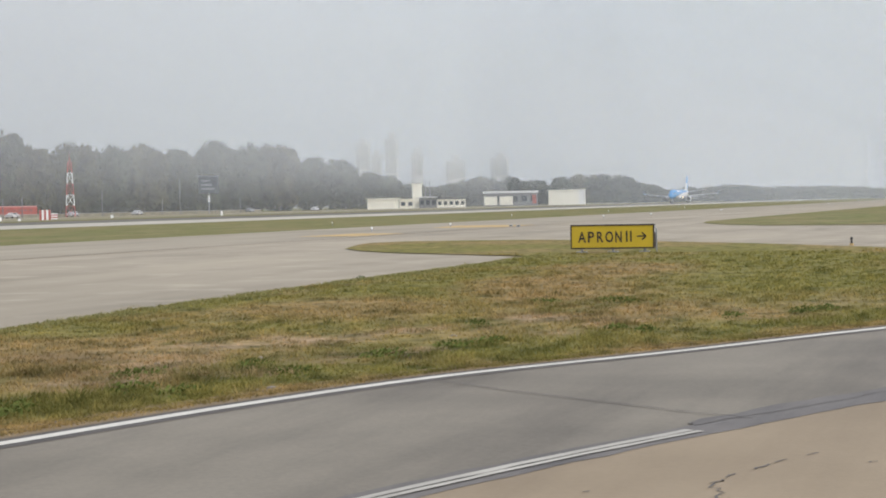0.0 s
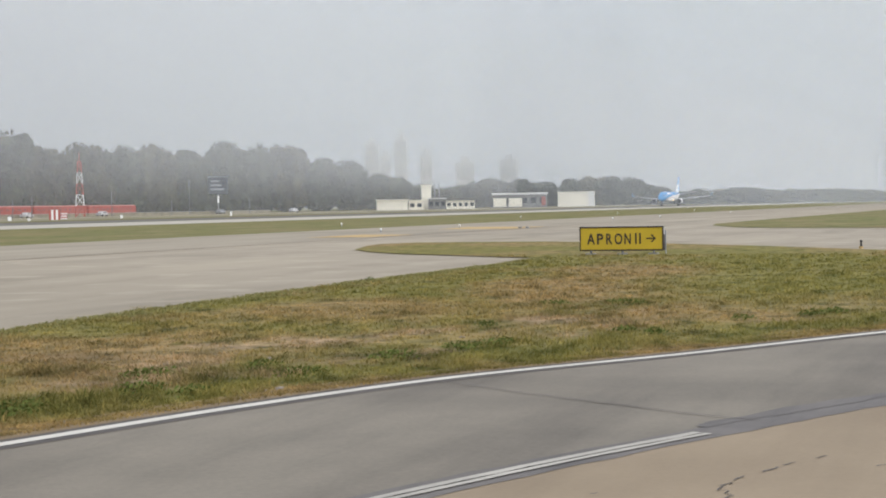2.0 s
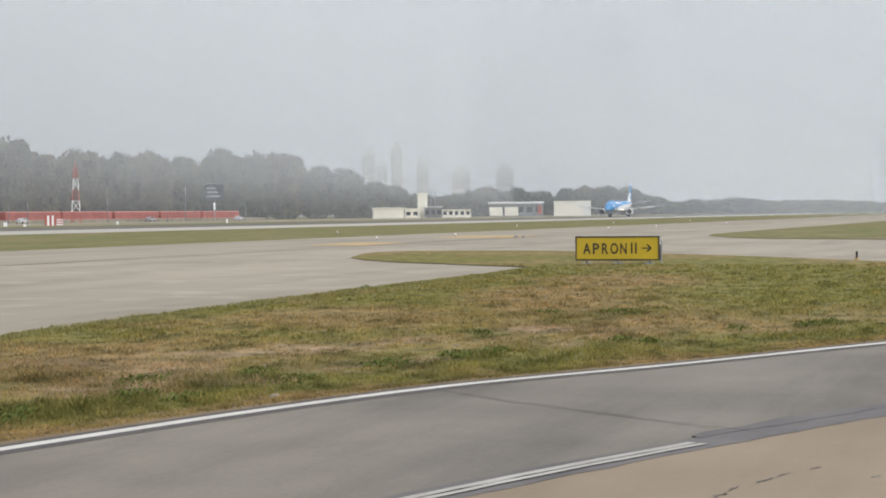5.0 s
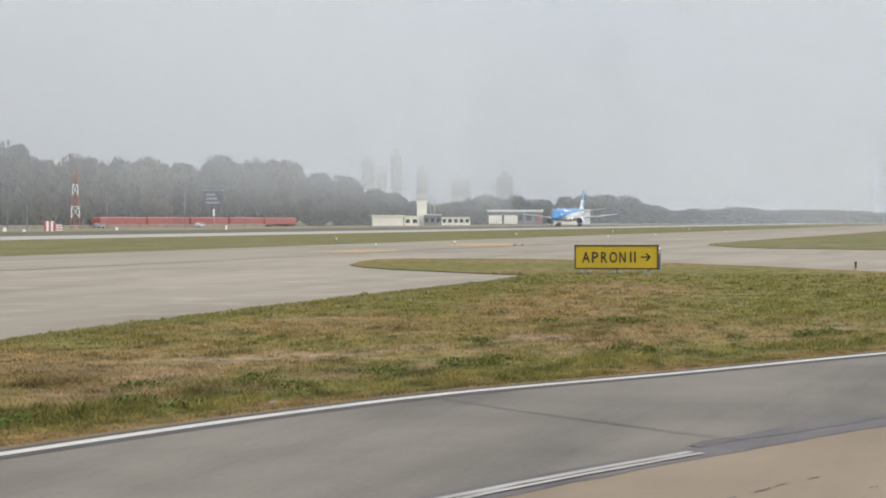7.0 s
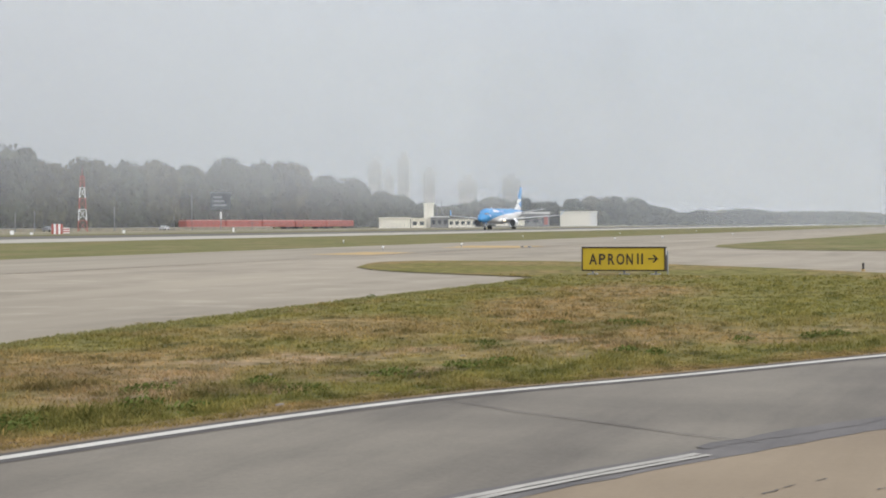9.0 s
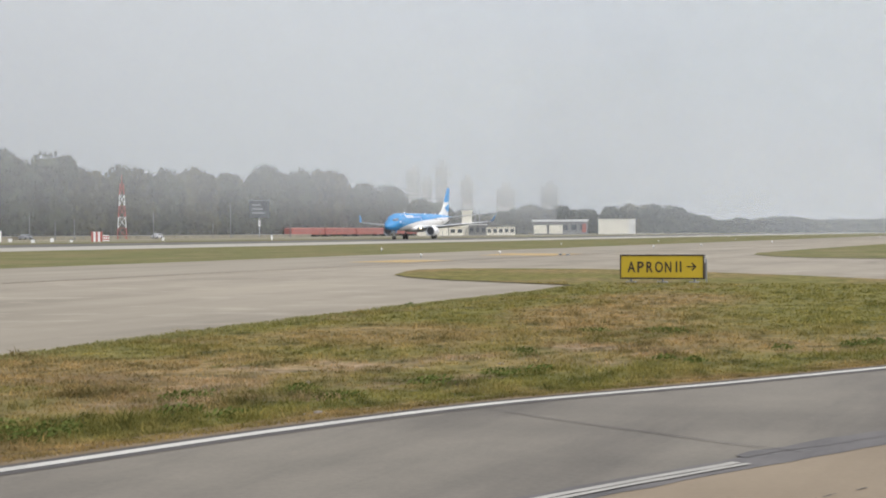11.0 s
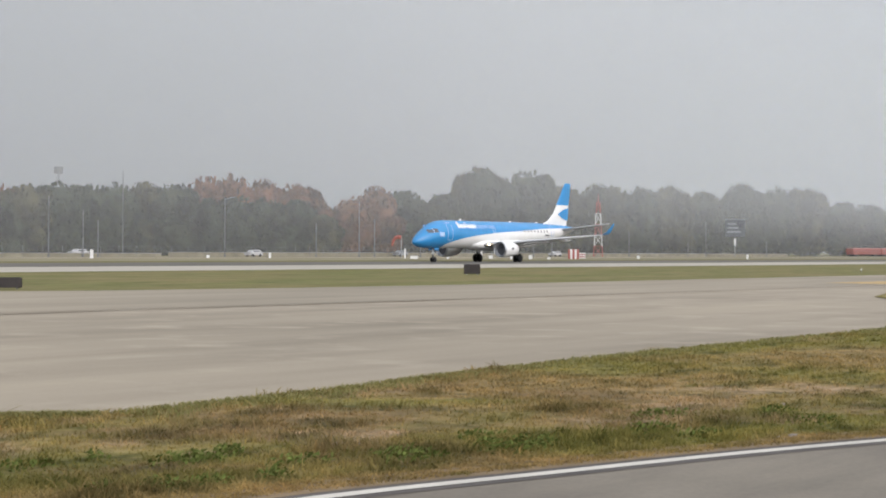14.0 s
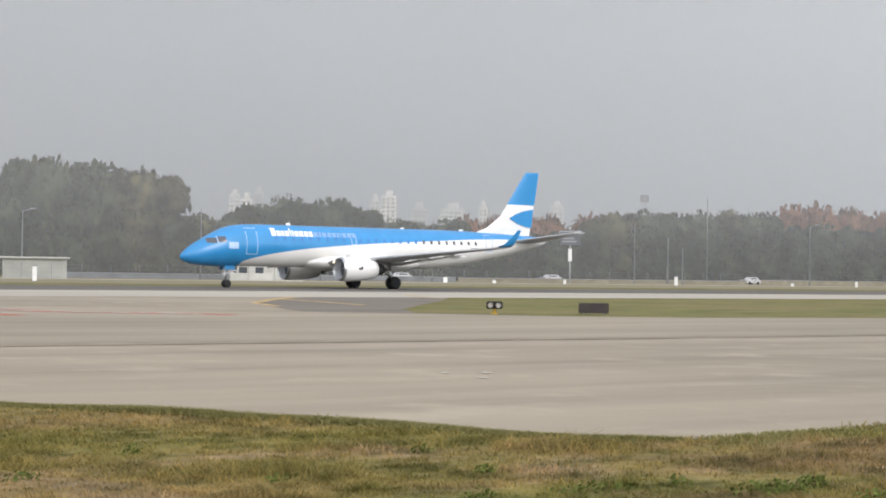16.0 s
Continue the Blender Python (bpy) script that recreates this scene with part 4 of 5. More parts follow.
SKYLINE = [(68.3, 14.5), (67.5, 19.7), (65.0, 19.0), (64.4, 18.6), (63.7, 15.2), (63.0, 11.1), (61.4, 10.8), (60.5, 13.2), (59.2, 14.8), (57.9, 14.6),
           (57.0, 13.2), (55.8, 10.9), (54.7, 11.2), (52.4, 13.0), (49.7, 13.6), (47.6, 14.7), (44.3, 16.2), (42.8, 17.6), (41.4, 18.2), (40.1, 17.2),
           (39.4, 13.5), (39.0, 11.2), (38.4, 14.8), (37.3, 17.4), (36.2, 17.8), (35.4, 15.5), (34.8, 18.5), (34.3, 25.6), (33.5, 27.4), (32.4, 26.8), (31.8, 23.5),
           (31.4, 18.5), (30.7, 17.8), (30.3, 22.0), (29.2, 24.3), (28.7, 22.0), (26.7, 24.0), (25.6, 26.1), (24.9, 24.3), (23.6, 26.2), (22.4, 21.7),
           (21.6, 23.4), (20.9, 16.8), (20.0, 15.2), (18.7, 9.9), (17.6, 13.5), (16.7, 15.2), (15.4, 13.1), (14.8, 9.4), (14.3, 15.0), (12.8, 15.7),
           (12.1, 12.0), (11.0, 6.8), (8.8, 8.6), (8.1, 7.0), (6.1, 6.8), (4.0, 5.0)]


def skyline(b):
    for (b1, h1), (b0, h0) in zip(SKYLINE, SKYLINE[1:]):
        if b0 <= b <= b1:
            return h0 + (h1 - h0) * (b - b0) / (b1 - b0)
    return SKYLINE[0][1] if b > SKYLINE[0][0] else SKYLINE[-1][1]


def plant(kind, variant, x, y, height, width, turn, label):
    trunk, core, crown = KINDS[kind][variant]
    t = new("tree", trunk)
    t.matrix_basis = Matrix.Translation((x, y, 0)) @ Matrix.Rotation(turn, 4, "Z") @ Matrix.Diagonal((width, width, height, 1))
    tagged(t, label, "tree", "wood beyond the runway")
    for name, me in (("crown_core", core), ("crown", crown)):
        c = new(name, me)
        c.parent = t
    return t


def wood():
    rng, low_rng = random.Random(11), random.Random(12)
    b = 72.0
    while b > 3.5:
        r = radians(b)
        dist = min(270 / math.sin(r), 880)
        rust_top = 49.6 < b < 53.5 or 39.2 < b < 43.6 or 30.7 < b < 31.2
        brown = 35.6 < b < 38.8
        for row in (0, 1):
            d = dist * (1.0 + 0.075 * row) + rng.uniform(-7, 7)
            bb = r + rng.uniform(-0.004, 0.004)
            rise = (0.76 if row == 0 else 1.0) if rust_top else (1.0 if row == 0 else 0.95)
            h = skyline(math.degrees(bb)) * rise * (rng.uniform(0.90, 1.06) if b < 38.5 else rng.uniform(0.96, 1.05)) * d / dist
            rust = (rust_top and row == 1) or (brown and rng.random() < 0.8)
            kind = "rust" if rust else ("olive" if rng.random() < 0.25 else "green")
            label = {"rust": "broad tree in rusty autumn leaf", "olive": "broad olive-green leafy tree", "green": "tall dark green leafy tree"}[kind]
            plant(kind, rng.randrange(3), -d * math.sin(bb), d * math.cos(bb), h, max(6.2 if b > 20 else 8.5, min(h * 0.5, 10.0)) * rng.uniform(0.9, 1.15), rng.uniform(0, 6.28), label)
        if b > 17:
            d = dist * 1.045
            h = min(9.0, skyline(b) * 0.5) * low_rng.uniform(0.85, 1.15)
            t = plant("green", low_rng.randrange(3), -d * math.sin(r), d * math.cos(r), h, 6.5 * low_rng.uniform(0.9, 1.2), low_rng.uniform(0, 6.28), "low bushy dark green tree under the wood")
            t.matrix_basis = Matrix.Translation((0, 0, -0.28 * h)) @ t.matrix_basis
        b -= math.degrees((min(11.5, 0.44 * skyline(b) + 2.2) if b < 38.5 else 0.30 * skyline(b) + 1.6) / dist)


wood()

# ---- far airfield things ----
M_BRICKRED = simple("red_paint", (0.37, 0.10, 0.08), 0.5, 0, 0.15, 0.6)
M_CREAM = simple("cream_wall", (0.90, 0.86, 0.73), 0.8, 0, 0.12, 0.2)
M_ROOF = simple("grey_roof", (0.22, 0.22, 0.22), 0.8, 0, 0.2, 0.3)
M_WIN = simple("dark_window", (0.06, 0.07, 0.08), 0.2)


def at(bearing, dist):
    """A place from its bearing off the runway's direction and its distance."""
    return -dist * math.sin(radians(bearing)), dist * math.cos(radians(bearing))


def lattice_mast():
    x, y = at(30.3, 440)
    a = thing("lattice_mast", "red and white lattice mast beside the runway", "mast", m=pose(x, y, 0, 0, 0, 30.3))
    H, n = 13.6, 5
    w = lambda z: 1.15 - 0.75 * z / H
    for i in range(n):
        z0, z1 = H * i / n, H * (i + 1) / n
        material = M_BRICKRED if i % 2 == 0 else M_OFFWHITE
        bm = bmesh.new()
        cs = [(sx, sy) for sx, sy in ((1, 1), (1, -1), (-1, -1), (-1, 1))]
        for k in range(4):
            (ax, ay), (bx, by) = cs[k], cs[(k + 1) % 4]
            tube(bm, (ax * w(z0), ay * w(z0), z0), (ax * w(z1), ay * w(z1), z1), 0.11, n=5)
            tube(bm, (ax * w(z0), ay * w(z0), z0), (bx * w(z1), by * w(z1), z1), 0.06, n=4)
            tube(bm, (ax * w(z1), ay * w(z1), z1), (bx * w(z1), by * w(z1), z1), 0.06, n=4)
        part("mast_section", bm, material, a, "red lattice section" if i % 2 == 0 else "white lattice section")
    part("aerial", tube(bmesh.new(), (0, 0, H - 0.2), (0, 0, H + 2.2), 0.09, 0.05, 6), M_BRICKRED, a)


lattice_mast()

# ---- passing red train ----
def red_train():
    a = thing("train", "long red passenger train passing behind the airfield fence", "train")
    for k in range(5):
        y0 = k * 27.2
        car = part("carriage", boxed(-1.4, 1.4, y0 + 0.3, y0 + 26.6, 0.7, 2.75, bev=0.18), M_TRAINRED, a, "red painted carriage")
        part("roof", boxed(-1.3, 1.3, y0 + 0.5, y0 + 26.4, 2.72, 3.0, bev=0.1), M_PINKROOF, car, "pale pinkish carriage roof")
        for j in range(9):
            part("window", boxed(1.39, 1.42, y0 + 1.8 + 2.6 * j, y0 + 3.3 + 2.6 * j, 1.65, 2.3), M_WINRED, car, "dark tinted window")
        part("bogie", boxed(-1.1, 1.1, y0 + 2.5, y0 + 5.2, 0.0, 0.7, bev=0.1), M_DARKMETAL, car)
        part("bogie", boxed(-1.1, 1.1, y0 + 20.2, y0 + 22.9, 0.0, 0.7, bev=0.1), M_DARKMETAL, car)
    return a


M_PINKROOF = simple("pink_roof", (0.55, 0.33, 0.30), 0.6)
# Red and window tint are muted: haze before the train, put into the colour.
M_WINRED = simple("hazed_tinted_window", (0.25, 0.10, 0.09), 0.3)
M_TRAINRED = simple("hazed_red_paint", (0.36, 0.115, 0.095), 0.6, 0, 0.2, 0.4)
train_ob = red_train()


# ---- turf blades and weeds on the near island ----
def blades(name, count, rng, pick, label, material, tall, wide):
    """Tufts of bent blades, denser where the eye is near; pick gives a place or None."""
    co, faces = [], []
    for _ in range(count):
        place = pick(rng)
        if place is None:
            continue
        u, l, scale = place
        r = math.hypot(u, l)
        for _b in range(rng.randint(4, 6)):
            a, h = rng.uniform(0, 6.283), tall * scale * rng.uniform(0.45, 1.3)
            w = wide * (0.5 + r / 24) * rng.uniform(0.6, 1.3)
            bx, by = -l + rng.gauss(0, 0.035), u + rng.gauss(0, 0.035)
            dx, dy = math.cos(a), math.sin(a)
            lean = h * rng.uniform(0.5, 2.4)
            sx, sy = -dy * w, dx * w
            i = len(co)
            z = 0.03
            co += [(bx - sx, by - sy, z), (bx + sx, by + sy, z), (bx + dx * lean * 0.4 - sx * 0.7, by + dy * lean * 0.4 - sy * 0.7, z + h * 0.7),
                   (bx + dx * lean * 0.4 + sx * 0.7, by + dy * lean * 0.4 + sy * 0.7, z + h * 0.7), (bx + dx * lean, by + dy * lean, z + h)]
            faces += [(i, i + 1, i + 3, i + 2), (i + 2, i + 3, i + 4)]
    me = bpy.data.meshes.new(name)
    me.from_pydata(co, [], faces)
    me.materials.append(material)
    return tagged(new(name, me), label, "grass", "", "stuff")


def edge_at(u):
    for (u0, l0), (u1, l1) in zip(EDGE, EDGE[1:]):
        if u0 <= u <= u1:
            return l0 + (l1 - l0) * (u - u0) / (u1 - u0)
    return 99.0


def any_turf(rng):
    r, b = math.exp(rng.uniform(math.log(8.8), math.log(66))), radians(rng.uniform(2.0, 72.0))
    u, l = r * math.cos(b), r * math.sin(b)
    if not inside(u, l, ISLAND) or l < edge_at(u) + 0.30:
        return None
    d = l - edge_at(u)
    if 1.6 < d < 5.0 and noise.noise((u * 0.55, l * 0.9, 7.0)) > 0.02 and rng.random() < 0.55:
        return None
    return u, l, (0.75 + 0.6 * noise.noise((u * 0.9, l * 0.9, 0.3))) * (1.35 if 0.6 < d < 1.8 else 1.0)


def tufted(rng):
    """Clumps of longer grass, lying in short bands along the road."""
    place = any_turf(rng)
    if place is None:
        return None
    u, l, k = place
    n = noise.noise((u * 0.75, l * 1.5, 3.0)) + 0.5 * noise.noise((u * 2.2, l * 3.4, 5.0))
    return (u, l, k * (1.0 + 1.4 * (n - 0.3))) if n > 0.3 else None


def verge_turf(rng):
    u = rng.uniform(3, 24)
    return u, edge_at(u) + 0.12 + abs(rng.gauss(0, 0.22)), 0.5


def rim_turf(rng):
    """Rank grass along the island's far rim."""
    k = rng.uniform(0, 1)
    rim = [(6.55, 16.9), (7.5, 15.35), (8.0, 14.6), (8.5, 13.8), (8.9, 12.9), (9.2, 12.0), (9.6, 11.2), (10.05, 10.68), (13, 10.82), (17, 11.32), (23.1, 11.6), (30, 11.75), (36.5, 11.65), (42.8, 11.8)]
    i = min(int((k ** 1.5) * (len(rim) - 1)), len(rim) - 2)
    t = rng.uniform(0, 1)
    u = rim[i][0] + (rim[i + 1][0] - rim[i][0]) * t
    l = rim[i][1] + (rim[i + 1][1] - rim[i][1]) * t
    return u - abs(rng.gauss(0, 0.15)) * (1 if u < 10.3 else 0), l - abs(rng.gauss(0.0, 0.25)) * (0 if u < 10.3 else 1), 1.0 + 0.5 * noise.noise((u * 0.7, l * 0.7, 2))


blades("turf_blades", 95000, random.Random(21), any_turf, "short uneven turf, green, straw and brown", M_BLADE, 0.042, 0.0048)
blades("tall_blades", 60000, random.Random(24), tufted, "clumps of longer uneven grass in the turf", M_BLADE, 0.075, 0.005)
blades("verge_blades", 9000, random.Random(22), verge_turf, "dry straw-coloured grass along the road", M_BLADE, 0.035, 0.0036)
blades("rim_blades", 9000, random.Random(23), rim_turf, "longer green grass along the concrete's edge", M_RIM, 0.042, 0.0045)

WEEDS = [(18.84, 5.84, 0.16), (18.26, 4.12, 0.2), (17.97, 3.75, 0.2), (15.92, 5.19, 0.3), (16.45, 4.96, 0.25), (10.52, 6.69, 0.3), (11.81, 6.42, 0.3), (11.69, 5.95, 0.22),
         (13.82, 6.31, 0.22), (23.4, 5.27, 0.5), (23.03, 6.21, 0.35), (21.52, 2.27, 0.25), (21.1, 2.49, 0.25), (8.27, 7.86, 0.34), (7.25, 8.38, 0.28), (10.55, 7.15, 0.25),
         (14.9, 5.5, 0.35), (9.4, 7.0, 0.3), (12.9, 6.9, 0.35), (30.4, 11.7, 0.13), (8.6, 7.2, 0.25), (9.2, 6.75, 0.3), (10.0, 6.5, 0.3), (20.2, 3.2, 0.25), (13.2, 5.7, 0.3)]


TUFTS = [(8.24, 7.83, 0.13), (8.79, 8.0, 0.12), (7.64, 10.86, 0.1), (6.42, 8.5, 0.12), (6.95, 7.29, 0.12), (7.31, 7.14, 0.16), (7.53, 6.99, 0.16), (7.99, 6.9, 0.14), (10.41, 6.53, 0.14), (10.18, 6.84, 0.14), (4.38, 10.66, 0.12), (5.69, 11.79, 0.08), (5.78, 9.78, 0.1), (7.25, 9.55, 0.1), (8.68, 7.89, 0.14), (7.98, 8.42, 0.12)]


def weed_clumps():
    """Low broad-leaved weeds, too small to pick apart."""
    rng = random.Random(40)
    co, faces = [], []
    for u, l, r in WEEDS + TUFTS:
        r *= 0.78
        for _ in range(int(170 * r / 0.25)):
            a, q = rng.uniform(0, 6.283), r * math.sqrt(rng.random()) * rng.uniform(0.7, 1.25)
            x, y = -l + q * math.cos(a) * 0.8, u + q * math.sin(a) * 1.4
            h = 0.03 + rng.uniform(0.01, 0.075) * (1.1 - 0.6 * q / r / 1.25)
            n = Vector((rng.gauss(0, 1), rng.gauss(0, 1), rng.gauss(0.9, 0.6))).normalized()
            t = n.orthogonal().normalized()
            b = n.cross(t)
            s = rng.uniform(0.010, 0.026)
            i = len(co)
            p = Vector((x, y, h))
            for v in (p - t * s, p + b * s * 0.5, p + t * s, p - b * s * 0.5):
                co.append((v.x, v.y, max(v.z, 0.03)))
            faces.append((i, i + 1, i + 2, i + 3))
    me = bpy.data.meshes.new("weeds")
    me.from_pydata(co, [], faces)
    me.materials.append(M_WEED)
    tagged(new("weeds", me), "low dark green weeds in the turf", "weeds", "", "stuff")


weed_clumps()


def stone(u, l, s, rng):
    bm = bmesh.new()
    bmesh.ops.create_icosphere(bm, subdivisions=2, radius=1.0)
    for v in bm.verts:
        v.co *= 1 + 0.35 * noise.noise(v.co * 1.7 + Vector((u, l, 0)))
        v.co = Vector((v.co.x * s, v.co.y * s * 1.3, v.co.z * s * 0.5))
    ob = tagged(part("stone", bm, M_STONE), "pale rough stone lying in the turf", "stone", "stones in the turf")
    ob.matrix_basis = pose(-l, u, 0.03 + s * 0.10, 0, 0, rng.uniform(0, 180))


M_STONE = simple("pale_stone", (0.25, 0.21, 0.17), 0.9, 0, 0.3, 6)
srng = random.Random(8)
for u, l, s in ((9.61, 7.71, 0.07), (9.72, 7.6, 0.045), (9.5, 7.8, 0.04), (12.15, 5.42, 0.05), (12.0, 5.46, 0.035), (14.6, 6.6, 0.04), (13.9, 7.3, 0.04), (17.2, 5.6, 0.05)):
    stone(u, l, s * 0.7, srng)

# ---- airfield signs and lights ----
M_SIGNBACK = simple("sun_bleached_black", (0.040, 0.032, 0.030), 0.6, 0, 0.2, 4)


def sign_back(name, u, l, w, h, turn, label):
    s = thing(name, label, "sign", "dark sign backs", pose(-l, u, 0.0, 0, 0, turn))
    part("cabinet", boxed(-w / 2, w / 2, -0.14, 0.14, 0.05, 0.05 + h, bev=0.02), M_SIGNBACK, s)
    part("end_cap", boxed(-w / 2 - 0.02, -w / 2 - 0.003, -0.15, 0.15, 0.04, 0.06 + h), M_SIGNBACK, s)
    part("end_cap", boxed(w / 2 + 0.003, w / 2 + 0.02, -0.15, 0.15, 0.04, 0.06 + h), M_SIGNBACK, s)
    for i in range(1, 3):
        x = -w / 2 + w * i / 3
        part("rib", boxed(x - 0.012, x + 0.012, -0.158, -0.142, 0.07, 0.03 + h), M_SIGNBACK, s)
    for x in (-w * 0.35, w * 0.35):
        part("leg", tube(bmesh.new(), (x, 0, -0.01), (x, 0, 0.12), 0.035), M_STEEL, s)
    return s


sign_back("sign", 84.1, 57.6, 0.92, 0.56, 34, "black back of a taxiway sign standing in turf")
sign_back("sign", 40.4, 47.05, 1.02, 0.36, 49, "long low black sign back beside the taxiway")

M_LENS = simple("pale_lamp_lens", (0.66, 0.62, 0.56), 0.2)
M_YELLOW = simple("yellow_paint", (0.55, 0.34, 0.03), 0.5)


def guard_light():
    s = thing("runway_guard_light", "black twin-lamp guard light on a short yellow post", "signal light", m=pose(-48.1, 36.8, 0.0, 0, 0, 52))
    part("post", tube(bmesh.new(), (0, 0, -0.01), (0, 0, 0.2), 0.045), M_YELLOW, s, "yellow post")
    part("base", boxed(-0.12, 0.12, -0.1, 0.1, 0.0, 0.03), M_YELLOW, s)
    part("housing", boxed(-0.28, 0.28, -0.06, 0.10, 0.18, 0.44, bev=0.03), M_BLACK, s, "black lamp housing")
    for x, m in ((-0.135, M_LENS), (0.135, M_LENS)):
        visor = part("visor", lathe([(-0.02, 0.112), (-0.16, 0.112), (-0.16, 0.122), (-0.02, 0.122)], 16, (x, -0.02, 0.31), False), M_BLACK, s, "black round visor")
        part("lens", lathe([(-0.075, 0.01), (-0.07, 0.06), (-0.062, 0.095), (-0.05, 0.10)], 16, (x, -0.02, 0.31)), m, s, "round signal lens", True)


guard_light()


def lathe_z(profile, n):
    return loft([[(r * math.cos(2 * math.pi * i / n), r * math.sin(2 * math.pi * i / n), z) for i in range(n)] for z, r in profile])


def edge_light(u, l):
    e = thing("edge_light", "small white taxiway edge light", "edge light", "taxiway edge lights", pose(-l, u, 0.012))
    part("stem", tube(bmesh.new(), (0, 0, 0), (0, 0, 0.14), 0.025), M_STEEL, e)
    part("globe", lathe_z([(0.14, 0.04), (0.16, 0.055), (0.21, 0.055), (0.24, 0.035), (0.25, 0.01)], 10), M_OFFWHITE, e, "white glass globe", True)


for u, l in ((86.8, 32.7), (99.9, 32.6), (136.1, 31.6), (189.6, 31), (150.4, 30.7), (255, 47), (205, 47), (340, 64), (118, 47.5), (165, 47.5), (300, 31)):
    edge_light(u, l)
for u, l in ((98.1, 28.3), (97.2, 27.6)):
    d = thing("marker_block", "small grey marker block on the taxiway", "marker", "grey marker blocks", pose(-l, u, 0.016))
    part("block", boxed(-0.10, 0.10, -0.1, 0.1, 0, 0.09, bev=0.02), M_STEEL, d)

post = thing("marker_post", "short dark marker post at the turf's edge", "post", m=pose(-4.5, 49.5, 0.03))
part("shaft", tube(bmesh.new(), (0, 0, 0), (0, 0, 0.17), 0.03, 0.026), M_BLACK, post)
part("cap", lathe_z([(0.17, 0.03), (0.19, 0.038), (0.22, 0.03), (0.24, 0.012)], 10), M_BLACK, post)
part("collar", tube(bmesh.new(), (0, 0, 0.0), (0, 0, 0.06), 0.06), M_FADED, post, "rusty base collar")


# ---- beyond the runway ----
M_POLE = simple("weathered_pole", (0.19, 0.195, 0.20), 0.6, 0.2)


def pole(bearing, dist, height, r=0.10, lamp=False):
    x, y = at(bearing, dist)
    p = thing("street_lamp" if lamp else "pole", "tall grey lamp post before the trees" if lamp else "slim grey pole before the trees", "lamp post" if lamp else "pole", "poles before the wood", pose(x, y, 0, 0, 0, bearing))
    part("shaft", tube(bmesh.new(), (0, 0, 0), (0, 0, height), r * 1.3, r * 0.7, 8), M_POLE, p)
    part("base", tube(bmesh.new(), (0, 0, 0), (0, 0, 0.5), r * 2), M_POLE, p)
    if lamp:
        part("arm", tube(bmesh.new(), (0, 0, height - 0.1), (1.2, 0, height + 0.25), r * 0.6), M_POLE, p)
        part("lantern", boxed(0.9, 1.7, -0.15, 0.15, height + 0.2, height + 0.34, bev=0.04), M_POLE, p, "flat grey lantern")


for b, d, h, lamp in ((38.1, 348, 11.0, 0), (37.6, 352, 7.7, 0), (39.5, 338, 6.6, 0), (48.05, 289, 9.9, 0), (45.72, 321, 15.6, 0), (46.97, 294, 7.7, 0), (46.5, 296, 6.2, 0),
                      (42.46, 318, 10.5, 1), (62.16, 243, 9.9, 0), (59.7, 249, 7.2, 0), (58.27, 253, 6.2, 0), (54.62, 264, 9.4, 0), (67.8, 232, 8.7, 1), (26.83, 499, 10, 0),
                      (29.3, 460, 6.5, 0), (27.4, 489, 4.0, 0), (36.1, 360, 4.2, 0), (33.2, 420, 5.5, 0), (32.4, 420, 4.5, 0), (24.9, 520, 4.5, 0), (31.8, 430, 5.0, 0)):
    pole(b, d, h, 0.085, bool(lamp))


def floodlight_tower():
    x, y = at(47.75, 420)
    t = thing("floodlight_tower", "tall floodlight tower rising behind the trees", "light tower", m=pose(x, y, 0, 0, 0, 47.75))
    part("shaft", tube(bmesh.new(), (0, 0, 0), (0, 0, 19.2), 0.55, 0.3, 10), M_STEEL, t)
    for z in (14.5, 16.6):
        part("platform", boxed(-0.9, 0.9, -0.6, 0.6, z, z + 0.7, bev=0.05), M_ROOF, t)
    head = part("lamp_frame", boxed(-1.0, 1.0, -0.25, 0.25, 18.9, 20.6, bev=0.05), M_ROOF, t, "grey floodlight frame")
    for i in range(4):
        for j in range(3):
            part("floodlight", boxed(-0.9 + 0.47 * i, -0.5 + 0.47 * i, -0.33, -0.26, 19.05 + 0.5 * j, 19.42 + 0.5 * j, bev=0.03), M_STEEL, head)


floodlight_tower()


def billboard(b, d, w, z0, z1, label):
    x, y = at(b, d)
    s = thing("billboard", label, "billboard", "roadside boards", pose(x, y, 0, 0, 0, b))
    part("board", boxed(-w / 2, w / 2, -0.15, 0.15, z0, z1, bev=0.04), M_BOARD, s)
    part("frame", boxed(-w / 2 - 0.15, w / 2 + 0.15, 0.16, 0.4, z1 - 0.3, z1 + 0.25), M_STEEL, s)
    part("post", tube(bmesh.new(), (0, 0.3, 0), (0, 0.3, z0 + 0.2), 0.13), M_STEEL, s)
    part("small_board", boxed(-0.3, 0.3, 0.05, 0.12, z0 - 2.6, z0 - 0.6), M_OFFWHITE, s, "small white upright board")
    for i in range(3):
        part("text_bar", boxed(-w * 0.38, w * (0.3 - 0.12 * i), -0.162, -0.151, z0 + (z1 - z0) * (0.22 + 0.24 * i), z0 + (z1 - z0) * (0.34 + 0.24 * i)), M_STEEL, s)


M_BOARD = simple("grey_blue_board", (0.14, 0.15, 0.165), 0.5, 0, 0.2, 0.5)
billboard(50.14, 286, 3.4, 6.2, 8.3, "grey-blue roadside board on one post")
billboard(25.9, 520, 5.8, 5.9, 10.8, "blue-grey roadside board among the trees")


